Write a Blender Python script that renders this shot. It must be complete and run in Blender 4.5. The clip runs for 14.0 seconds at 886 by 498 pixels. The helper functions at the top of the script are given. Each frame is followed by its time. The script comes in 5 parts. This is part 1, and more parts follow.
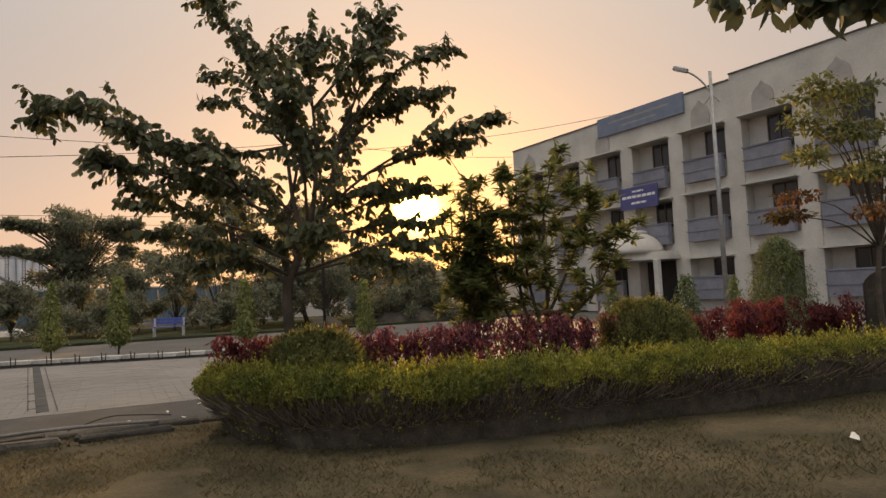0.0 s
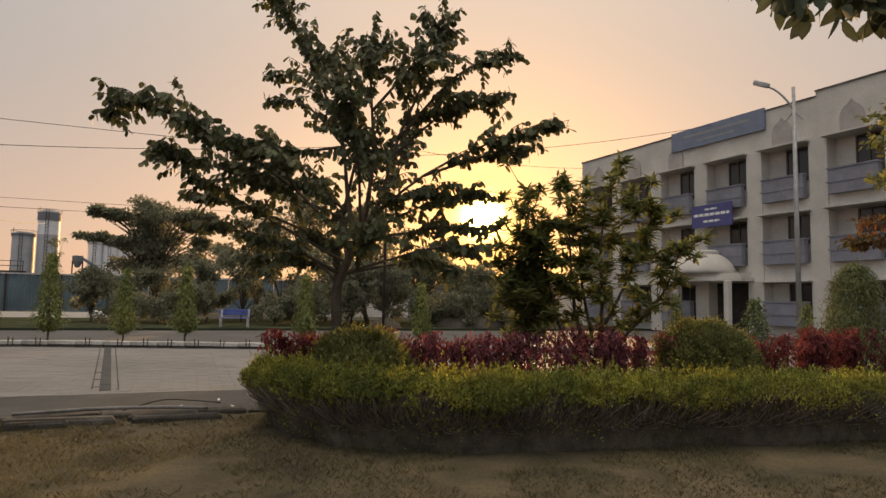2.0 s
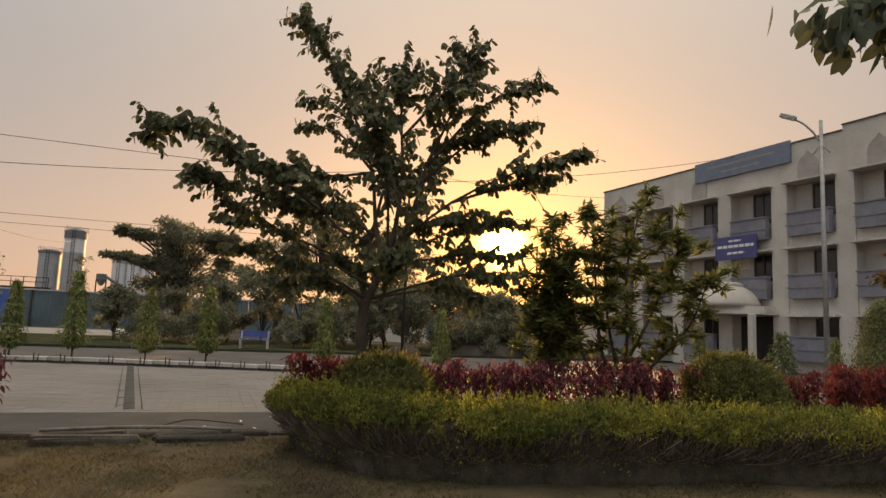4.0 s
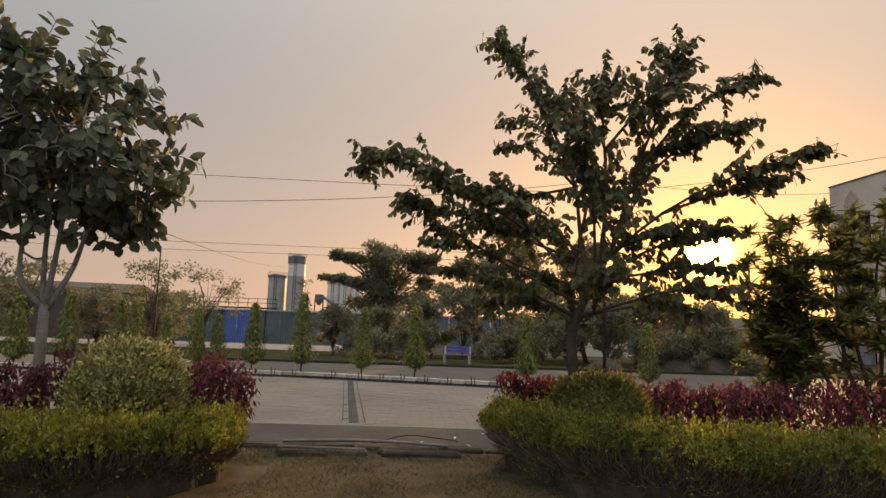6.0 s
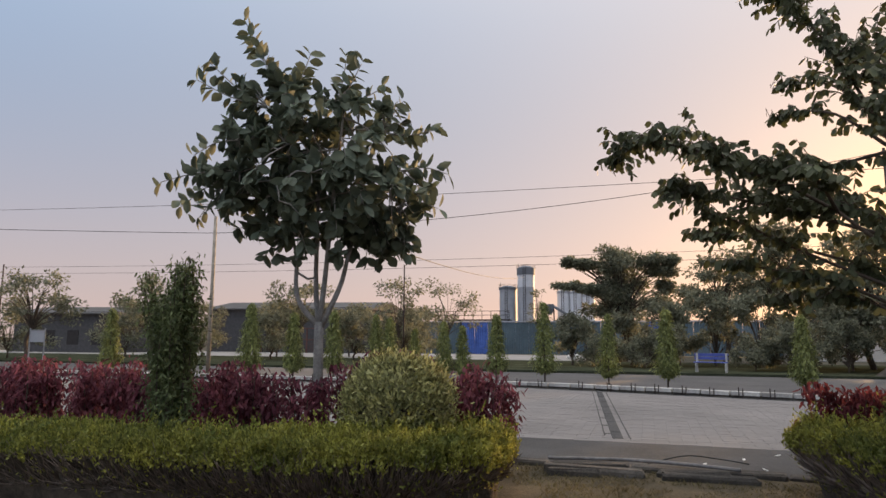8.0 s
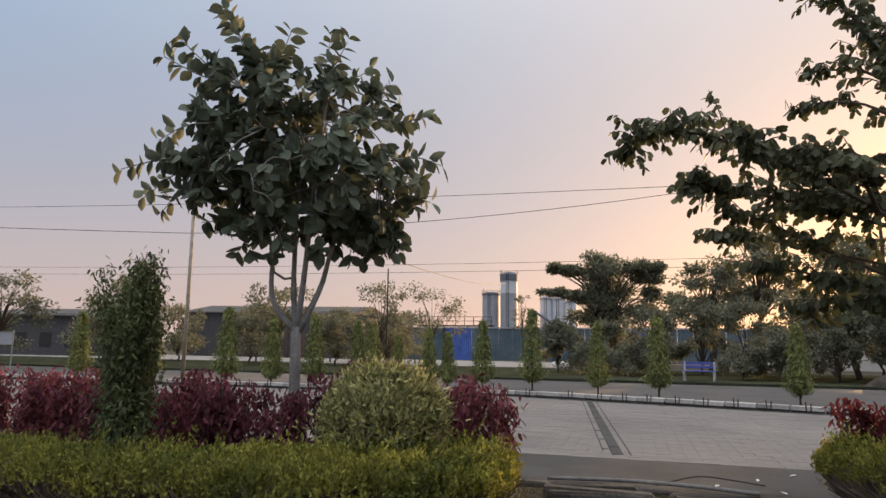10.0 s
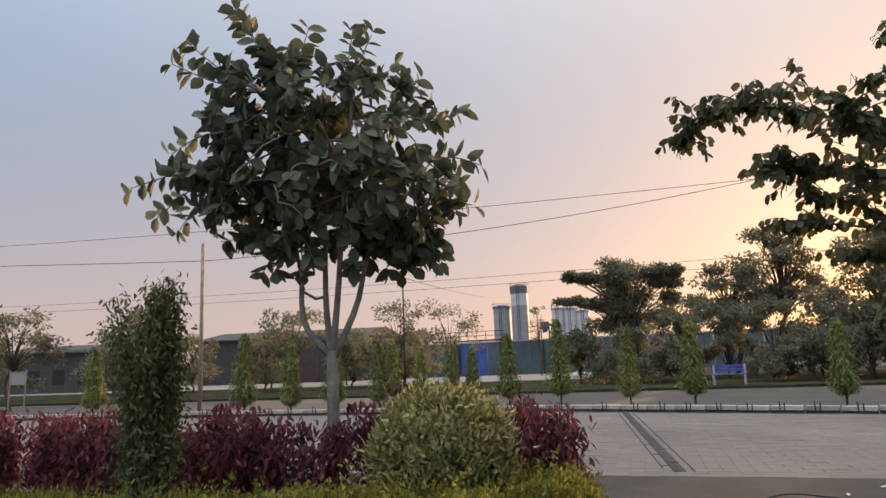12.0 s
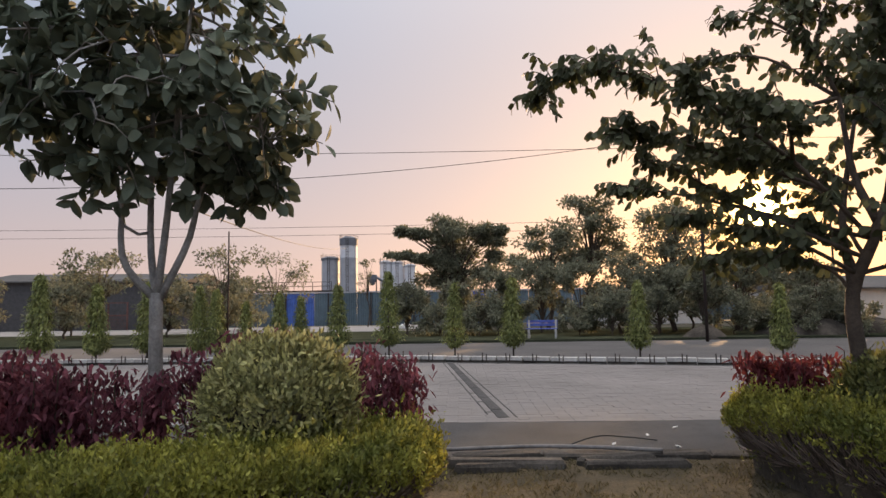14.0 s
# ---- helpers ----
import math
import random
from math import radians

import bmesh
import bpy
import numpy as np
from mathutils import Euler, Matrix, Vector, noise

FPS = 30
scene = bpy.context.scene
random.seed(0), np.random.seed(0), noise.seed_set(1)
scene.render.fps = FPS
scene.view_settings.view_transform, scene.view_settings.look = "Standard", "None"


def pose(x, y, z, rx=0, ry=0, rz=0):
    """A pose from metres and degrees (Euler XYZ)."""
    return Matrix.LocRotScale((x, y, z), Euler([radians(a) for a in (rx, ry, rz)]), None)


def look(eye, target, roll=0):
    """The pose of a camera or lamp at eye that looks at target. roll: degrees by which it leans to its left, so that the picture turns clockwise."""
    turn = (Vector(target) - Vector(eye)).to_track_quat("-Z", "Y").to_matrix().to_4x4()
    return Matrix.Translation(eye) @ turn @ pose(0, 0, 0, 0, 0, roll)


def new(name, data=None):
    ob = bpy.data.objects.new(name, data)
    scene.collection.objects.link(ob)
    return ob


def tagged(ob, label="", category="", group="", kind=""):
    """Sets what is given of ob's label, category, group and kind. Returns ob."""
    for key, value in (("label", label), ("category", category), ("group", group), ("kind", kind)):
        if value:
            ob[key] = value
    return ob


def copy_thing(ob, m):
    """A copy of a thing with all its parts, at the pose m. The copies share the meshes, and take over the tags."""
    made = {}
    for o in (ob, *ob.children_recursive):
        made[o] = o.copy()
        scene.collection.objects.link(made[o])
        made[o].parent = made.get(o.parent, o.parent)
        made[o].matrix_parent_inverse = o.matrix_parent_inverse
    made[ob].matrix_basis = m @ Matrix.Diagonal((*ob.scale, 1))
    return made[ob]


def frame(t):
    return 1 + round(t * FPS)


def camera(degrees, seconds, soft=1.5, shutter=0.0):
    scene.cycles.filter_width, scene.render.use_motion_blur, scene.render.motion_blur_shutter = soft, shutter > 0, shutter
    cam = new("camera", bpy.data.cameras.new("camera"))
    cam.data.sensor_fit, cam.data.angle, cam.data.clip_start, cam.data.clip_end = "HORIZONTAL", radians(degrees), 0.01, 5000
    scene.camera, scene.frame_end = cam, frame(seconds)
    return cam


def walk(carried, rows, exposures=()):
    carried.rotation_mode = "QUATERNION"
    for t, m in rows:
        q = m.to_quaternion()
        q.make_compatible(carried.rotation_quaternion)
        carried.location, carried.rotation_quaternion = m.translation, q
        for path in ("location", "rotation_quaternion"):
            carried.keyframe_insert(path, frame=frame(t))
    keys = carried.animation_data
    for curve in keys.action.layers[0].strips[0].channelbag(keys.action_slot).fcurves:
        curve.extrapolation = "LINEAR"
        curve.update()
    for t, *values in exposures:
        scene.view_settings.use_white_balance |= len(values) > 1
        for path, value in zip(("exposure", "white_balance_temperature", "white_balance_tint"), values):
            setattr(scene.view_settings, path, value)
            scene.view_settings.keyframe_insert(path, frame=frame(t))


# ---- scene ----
cam = camera(68.3, 14.0)
PATH = [
    (0, (0.239, 0.368, 1.498), (1.136, 2.15, 1.634), -2.6),
    (0.5, (0.384, 0.372, 1.491), (1.206, 2.186, 1.673), 1.0),
    (1, (0.426, 0.359, 1.481), (1.2, 2.192, 1.688), 0.3),
    (1.5, (0.434, 0.345, 1.484), (1.211, 2.178, 1.677), -0.8),
    (2, (0.432, 0.36, 1.482), (1.146, 2.221, 1.643), 1.0),
    (2.5, (0.435, 0.358, 1.469), (1.099, 2.227, 1.728), 1.3),
    (3, (0.426, 0.366, 1.446), (1.085, 2.241, 1.675), 2.4),
    (5.5, (0.196, 0.408, 1.558), (0.828, 2.286, 1.829), 1.8),
    (6, (0.191, 0.483, 1.544), (0.273, 2.464, 1.802), 1.9),
    (6.5, (0.169, 0.624, 1.516), (-0.117, 2.594, 1.712), 1.5),
    (7, (0.037, 0.71, 1.469), (-0.385, 2.654, 1.67), 1.6),
    (7.5, (-0.155, 0.874, 1.499), (-0.626, 2.809, 1.686), -1.3),
    (8, (-0.228, 1.059, 1.53), (-0.821, 2.949, 1.803), 0.3),
    (10.5, (-0.708, 1.854, 1.573), (-1.231, 3.762, 1.865), 0.4),
    (11, (-0.908, 1.966, 1.593), (-1.404, 3.884, 1.865), -5.1),
    (11.5, (-1.033, 2.096, 1.581), (-1.606, 3.996, 1.832), -3.3),
    (12, (-1.082, 2.264, 1.584), (-1.642, 4.154, 1.923), -2.3),
    (12.5, (-1.127, 2.41, 1.564), (-1.374, 4.382, 1.792), -1.6),
    (13, (-1.223, 2.457, 1.553), (-1.225, 4.45, 1.72), -3.4),
    (13.5, (-1.267, 2.447, 1.555), (-1.248, 4.44, 1.729), -1.0),
    (14, (-1.288, 2.463, 1.552), (-1.348, 4.454, 1.734), -0.9),
]
# the phone's own exposure and white balance: warmer and darker while the sun is in view
EXPOSURES = [(0.0, 1.05, 10000, 13), (5.5, 0.93, 10300, 12), (6.5, 0.99, 9900, 13), (7.0, 0.9, 8800, 13), (7.5, 1.18, 8200, 14), (8.0, 1.24, 7600, 13), (10.5, 1.24, 7900, 13), (12.0, 1.25, 8000, 14), (12.5, 1.25, 8200, 15), (14.0, 1.27, 7700, 15)]
walk(cam, [(t, look(eye, target, roll)) for t, eye, target, roll in PATH], EXPOSURES)

# ---- light: low hazy sun, dusty sky ----
SUN_AZ, SUN_EL = radians(65.5), radians(7.4)
SUN = Vector((math.cos(SUN_EL) * math.cos(SUN_AZ), math.cos(SUN_EL) * math.sin(SUN_AZ), math.sin(SUN_EL)))
world = bpy.data.worlds.new("sky")
scene.world = world
world.use_nodes = True
wn, wl = world.node_tree.nodes, world.node_tree.links
wn.clear()
w_out, w_bg = wn.new("ShaderNodeOutputWorld"), wn.new("ShaderNodeBackground")
w_sky = wn.new("ShaderNodeTexSky")
w_sky.sky_type, w_sky.sun_disc = "NISHITA", False
w_sky.sun_elevation, w_sky.sun_rotation = SUN_EL, math.pi / 2 - SUN_AZ
w_sky.air_density, w_sky.dust_density, w_sky.ozone_density = 1.0, 3.0, 1.0
w_co, w_dot = wn.new("ShaderNodeTexCoord"), wn.new("ShaderNodeVectorMath")
w_dot.operation = "DOT_PRODUCT"
w_dot.inputs[1].default_value = SUN
wl.new(w_co.outputs["Generated"], w_dot.inputs[0])


def world_math(op, a, b):
    n = wn.new("ShaderNodeMath")
    n.operation = op
    for i, v in enumerate((a, b)):
        if isinstance(v, (int, float)):
            n.inputs[i].default_value = v
        else:
            wl.new(v, n.inputs[i])
    return n.outputs[0]


def world_add(base, strength, colour):
    """Adds strength times colour to the sky."""
    scale = wn.new("ShaderNodeVectorMath")
    scale.operation = "SCALE"
    scale.inputs[0].default_value = colour
    wl.new(strength, scale.inputs["Scale"])
    add = wn.new("ShaderNodeVectorMath")
    add.operation = "ADD"
    wl.new(base, add.inputs[0])
    wl.new(scale.outputs[0], add.inputs[1])
    return add.outputs[0]


# dust haze: a pale veil over the clear sky, and the aureole that dust makes round the sun
toward = world_math("MAXIMUM", w_dot.outputs["Value"], 0.0)
clear = wn.new("ShaderNodeVectorMath")
clear.operation = "SCALE"
clear.inputs["Scale"].default_value = 0.06
wl.new(w_sky.outputs["Color"], clear.inputs[0])
veil = wn.new("ShaderNodeVectorMath")
veil.operation = "ADD"
wl.new(clear.outputs[0], veil.inputs[0])
veil.inputs[1].default_value = (1.78, 2.05, 2.64)
sky_col = veil.outputs[0]
w_sep = wn.new("ShaderNodeSeparateXYZ")
wl.new(w_co.outputs["Generated"], w_sep.inputs[0])
low = world_math("POWER", world_math("SUBTRACT", 1.0, world_math("ABSOLUTE", w_sep.outputs["Z"], 0.0)), 5.0)
low = world_math("MULTIPLY", low, world_math("ADD", 0.5, world_math("MULTIPLY", world_math("POWER", toward, 3.0), 0.38)))
sky_col = world_add(sky_col, low, (2.25, 0.66, -0.4))
high = world_math("POWER", world_math("MAXIMUM", w_sep.outputs["Z"], 0.0), 4.0)
sky_col = world_add(sky_col, high, (12.0, 11.8, 11.8))
sky_col = world_add(sky_col, world_math("POWER", toward, 9.0), (0.4, -0.1, -0.5))
sky_col = world_add(sky_col, world_math("POWER", toward, 90.0), (0.9, -0.3, -0.7))
sky_col = world_add(sky_col, world_math("POWER", toward, 600.0), (3.8, 1.8, -0.2))
sky_col = world_add(sky_col, world_math("POWER", toward, 3600.0), (80.0, 64.0, 26.0))
# the sky turns bluer upwards and away from the sun
aside = world_math("MULTIPLY", world_math("SUBTRACT", 1.0, toward), world_math("MINIMUM", world_math("MULTIPLY", world_math("MAXIMUM", w_sep.outputs["Z"], 0.0), 2.2), 1.0))
sky_col = world_add(sky_col, aside, (-0.9, -0.2, 0.75))
wl.new(sky_col, w_bg.inputs["Color"])
# the dusty sky is dimmest at right angles to the sun and brightens towards it and away from it
behind = world_math("MAXIMUM", world_math("MULTIPLY", w_dot.outputs["Value"], -1.0), 0.0)
glow = world_math("ADD", world_math("MULTIPLY", world_math("POWER", toward, 4.0), 0.03), world_math("MULTIPLY", world_math("POWER", behind, 2.0), 0.075))
wl.new(world_math("ADD", 0.088, glow), w_bg.inputs["Strength"])
wl.new(w_bg.outputs[0], w_out.inputs["Surface"])

sun = new("sun", bpy.data.lights.new("sun", "SUN"))
sun.data.energy, sun.data.angle, sun.data.color = 3.0, radians(2.0), (1.0, 0.66, 0.36)
sun.matrix_world = look((0, 0, 30), Vector((0, 0, 30)) - SUN)

# ---- materials ----


def material(name, colour, rough=0.8, metal=0.0, vary=0.25, scale=3.0, fine=40.0, bump=0.3, tint=None, translucent=0.0, island=0.0, spec=0.3):
    """A surface with colour variation at two scales, fine relief and, if wanted, light through it."""
    m = bpy.data.materials.new(name)
    m.use_nodes = True
    n, l = m.node_tree.nodes, m.node_tree.links
    b = n["Principled BSDF"]
    co = n.new("ShaderNodeTexCoord")
    big, small = n.new("ShaderNodeTexNoise"), n.new("ShaderNodeTexNoise")
    for node, s in ((big, scale), (small, fine)):
        l.new(co.outputs["Object"], node.inputs["Vector"])
        node.inputs["Scale"].default_value = s
        node.inputs["Detail"].default_value = 4.0
        node.inputs["Roughness"].default_value = 0.62
    mix = n.new("ShaderNodeMix")
    mix.data_type = "RGBA"
    mix.inputs[6].default_value = (*[c * (1 - vary) for c in colour], 1)
    mix.inputs[7].default_value = (*(tint or [min(1, c * (1 + vary)) for c in colour]), 1)
    ramp = n.new("ShaderNodeMapRange")
    ramp.inputs[1].default_value, ramp.inputs[2].default_value = 0.32, 0.68
    l.new(big.outputs["Fac"], ramp.inputs[0])
    l.new(ramp.outputs[0], mix.inputs[0])
    grain = n.new("ShaderNodeMix")
    grain.data_type, grain.blend_type = "RGBA", "MULTIPLY"
    grain.inputs[0].default_value = 1.0
    l.new(mix.outputs[2], grain.inputs[6])
    g = n.new("ShaderNodeMapRange")
    g.inputs[1].default_value, g.inputs[2].default_value = 0.25, 0.75
    g.inputs[3].default_value, g.inputs[4].default_value = 1 - vary, 1 + vary * 0.6
    l.new(small.outputs["Fac"], g.inputs[0])
    l.new(g.outputs[0], grain.inputs[7])
    col = grain.outputs[2]
    if island:
        geo = n.new("ShaderNodeNewGeometry")
        info = n.new("ShaderNodeObjectInfo")
        add = n.new("ShaderNodeMath")
        add.operation = "ADD"
        l.new(geo.outputs["Random Per Island"], add.inputs[0])
        l.new(info.outputs["Random"], add.inputs[1])
        frac = n.new("ShaderNodeMath")
        frac.operation = "FRACT"
        l.new(add.outputs[0], frac.inputs[0])
        r = n.new("ShaderNodeMapRange")
        r.inputs[3].default_value, r.inputs[4].default_value = 1 - island, 1 + island
        l.new(frac.outputs[0], r.inputs[0])
        each = n.new("ShaderNodeMix")
        each.data_type, each.blend_type = "RGBA", "MULTIPLY"
        each.inputs[0].default_value = 1.0
        l.new(col, each.inputs[6])
        l.new(r.outputs[0], each.inputs[7])
        col = each.outputs[2]
    l.new(col, b.inputs["Base Color"])
    b.inputs["Roughness"].default_value, b.inputs["Metallic"].default_value = rough, metal
    b.inputs["Specular IOR Level"].default_value = spec
    if bump:
        bp = n.new("ShaderNodeBump")
        bp.inputs["Strength"].default_value, bp.inputs["Distance"].default_value = bump, 0.02
        l.new(small.outputs["Fac"], bp.inputs["Height"])
        l.new(bp.outputs[0], b.inputs["Normal"])
    if translucent:
        tr, ms = n.new("ShaderNodeBsdfTranslucent"), n.new("ShaderNodeMixShader")
        l.new(col, tr.inputs["Color"])
        ms.inputs[0].default_value = translucent
        l.new(b.outputs[0], ms.inputs[1])
        l.new(tr.outputs[0], ms.inputs[2])
        l.new(ms.outputs[0], n["Material Output"].inputs["Surface"])
    return m


LAWN = material("dry_lawn", (0.072, 0.06, 0.034), 0.95, vary=0.45, scale=1.2, fine=30, bump=0.8, tint=(0.13, 0.096, 0.054))
BLADE = material("grass_blade", (0.13, 0.11, 0.056), 0.85, vary=0.3, scale=1.0, fine=8, bump=0, translucent=0.5, island=0.45)
EARTH = material("bare_earth", (0.065, 0.06, 0.045), 0.95, vary=0.35, scale=0.3, fine=12, bump=0.15, spec=0.05)
ASPHALT = material("worn_asphalt", (0.062, 0.06, 0.058), 0.9, vary=0.25, scale=0.8, fine=60, bump=0.5)
PAVER = material("pale_concrete_paver", (0.185, 0.17, 0.16), 0.88, vary=0.16, scale=0.35, fine=30, bump=0.3, island=0.06)
JOINT = material("sandy_joint", (0.172, 0.16, 0.149), 0.95, vary=0.2)
VERGE = material("dusty_verge", (0.045, 0.05, 0.032), 0.95, vary=0.35, scale=0.6, fine=12, bump=0.1, spec=0.0)
ROAD = material("grey_road", (0.085, 0.08, 0.077), 0.9, vary=0.2, scale=0.4, fine=25, bump=0.3)
PALE_ROAD = material("pale_concrete_road", (0.28, 0.258, 0.235), 0.9, vary=0.12, scale=0.3, fine=10)
KERB = material("kerb_concrete", (0.4, 0.38, 0.35), 0.9, vary=0.3, scale=2.5, fine=25, bump=0.5, island=0.2)
DARK_KERB = material("old_dark_kerb", (0.075, 0.066, 0.056), 0.95, vary=0.35, scale=4, fine=30, bump=0.7, island=0.25)
RUST = material("red_rusty_paint", (0.13, 0.06, 0.05), 0.8, vary=0.3, scale=2, fine=12)
OLD_PIPE = material("dull_grey_pipe", (0.2, 0.19, 0.18), 0.85, vary=0.25, scale=5, fine=30)
IRON = material("rusty_iron", (0.06, 0.045, 0.04), 0.7, 0.5, vary=0.3)
GALV = material("galvanised_steel", (0.3, 0.3, 0.3), 0.5, 0.6, vary=0.15, scale=5)
WHITE_WALL = material("weathered_white_paint", (0.52, 0.49, 0.45), 0.85, vary=0.14, scale=0.6, fine=12, bump=0.15)
GREY_PANEL = material("grey_blue_balcony_paint", (0.2, 0.2, 0.235), 0.8, vary=0.15, scale=1.5, fine=15)
SHADE_GREY = material("cream_shade_paint", (0.5, 0.47, 0.43), 0.85, vary=0.15, scale=1.5, fine=15)
NICHE = material("darker_niche_tone", (0.36, 0.33, 0.31), 0.9, vary=0.15, scale=1.5, fine=15)
DARK_GLASS = material("dark_window_glass", (0.03, 0.03, 0.032), 0.15, vary=0.1, bump=0, spec=0.5)
INNER_SHADE = material("interior_shade_sheet", (0.035, 0.03, 0.028), 0.9, vary=0.2)
FRAME = material("brown_window_frame", (0.1, 0.075, 0.06), 0.6, vary=0.2)
BLUE_SIGN = material("faded_blue_sign", (0.17, 0.2, 0.27), 0.6, vary=0.12, bump=0)
NAVY_SIGN = material("navy_sign", (0.075, 0.075, 0.2), 0.6, vary=0.1, bump=0)
SIGN_WHITE = material("white_sign_paint", (0.7, 0.7, 0.7), 0.7, vary=0.05, bump=0)
TEAL = material("teal_sheet_fence", (0.1, 0.14, 0.16), 0.7, vary=0.2, scale=0.4, fine=6)
BLUE_SHEET = material("blue_tarpaulin", (0.07, 0.14, 0.42), 0.6, vary=0.25, scale=0.8, fine=6)
BENCH_BLUE = material("blue_bench_paint", (0.06, 0.09, 0.3), 0.5, vary=0.15)
SILO = material("silo_grey_sheet", (0.36, 0.37, 0.39), 0.6, 0.2, vary=0.12, scale=0.3, fine=2)
SILO_PALE = material("silo_white_sheet", (0.62, 0.63, 0.65), 0.6, 0.1, vary=0.08, scale=0.3, fine=2)
SILO_DARK = material("silo_dark_top", (0.16, 0.17, 0.19), 0.7, 0.2, vary=0.12)
ROOF = material("dull_sheet_roof", (0.12, 0.115, 0.11), 0.95, vary=0.15, scale=0.3, fine=3, bump=0.1, spec=0.03)
BROWN_ROOF = material("brown_sheet", (0.07, 0.066, 0.066), 0.8, vary=0.2)
BARK = material("grey_bark", (0.25, 0.23, 0.21), 0.95, vary=0.3, scale=6, fine=50, bump=0.7)
BARK_DARK = material("dark_bark", (0.085, 0.065, 0.05), 0.95, vary=0.3, scale=6, fine=50, bump=0.7)
TWIG_BARE = material("bare_hedge_twig", (0.16, 0.125, 0.105), 0.9, vary=0.3, scale=5, fine=30, bump=0.2, island=0.4)
CORE_SHADE = material("core_shade_fill", (0.075, 0.06, 0.045), 0.95, vary=0.4, scale=8, fine=40, bump=0.8)
LEAF_DARK = material("dark_tree_leaf", (0.07, 0.08, 0.04), 0.6, vary=0.25, scale=1.5, fine=9, bump=0, translucent=0.3, island=0.35)
LEAF_BIG = material("broad_green_leaf", (0.115, 0.138, 0.095), 0.72, vary=0.2, scale=1.5, fine=9, bump=0, translucent=0.22, island=0.3)
LEAF_HEDGE = material("hedge_leaf", (0.15, 0.185, 0.045), 0.6, vary=0.35, scale=1.6, fine=6, bump=0, translucent=0.42, island=0.5, tint=(0.32, 0.3, 0.06))
LEAF_DOME = material("dull_dome_leaf", (0.115, 0.135, 0.045), 0.65, vary=0.3, scale=2.5, fine=10, bump=0, translucent=0.4, island=0.5, tint=(0.21, 0.2, 0.065))
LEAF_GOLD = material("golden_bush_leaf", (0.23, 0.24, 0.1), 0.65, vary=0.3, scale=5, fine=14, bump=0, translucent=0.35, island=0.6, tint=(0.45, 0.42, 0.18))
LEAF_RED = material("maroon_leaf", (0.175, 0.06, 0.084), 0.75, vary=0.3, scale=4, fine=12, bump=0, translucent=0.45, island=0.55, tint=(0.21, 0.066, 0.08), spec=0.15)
# copy of the maroon leaf with backlight put into a redder colour
LEAF_RED_LIT = material("backlit_red_leaf", (0.14, 0.038, 0.042), 0.8, vary=0.3, scale=2, fine=8, bump=0, translucent=0.45, island=0.4, spec=0.12)
LEAF_ASH = material("drooping_green_leaf", (0.17, 0.19, 0.06), 0.6, vary=0.25, scale=2, fine=8, bump=0, translucent=0.3, island=0.4)
LEAF_COLUMN = material("deep_green_leaf", (0.105, 0.13, 0.055), 0.7, vary=0.3, scale=3, fine=9, bump=0, translucent=0.3, island=0.45)
LEAF_YOUNG = material("young_green_leaf", (0.115, 0.125, 0.048), 0.65, vary=0.25, scale=2, fine=8, bump=0, translucent=0.5, island=0.35)
LEAF_WHORL = material("narrow_green_leaf", (0.12, 0.135, 0.05), 0.65, vary=0.25, scale=2, fine=8, bump=0, translucent=0.5, island=0.4)
# leaf colour paled to put distance haze on the far trees
LEAF_FAR = material("haze_paled_far_leaf", (0.175, 0.18, 0.125), 0.85, vary=0.25, scale=0.5, fine=3, bump=0, translucent=0.5, island=0.35)
LEAF_ORANGE = material("rusty_orange_leaf", (0.085, 0.1, 0.035), 0.6, vary=0.3, scale=1.5, fine=8, bump=0, translucent=0.4, island=0.4, tint=(0.17, 0.075, 0.042))
WIRE = material("black_cable", (0.03, 0.03, 0.03), 0.7, vary=0.1, bump=0)
PAPER = material("white_litter", (0.7, 0.68, 0.64), 0.8, vary=0.1)
HEAP = material("earth_heap", (0.07, 0.06, 0.05), 0.95, vary=0.35, scale=2, fine=15, bump=0.3, spec=0.05)
BAMBOO = material("weathered_pole", (0.3, 0.26, 0.21), 0.8, vary=0.25, scale=5)

# ---- mesh helpers ----


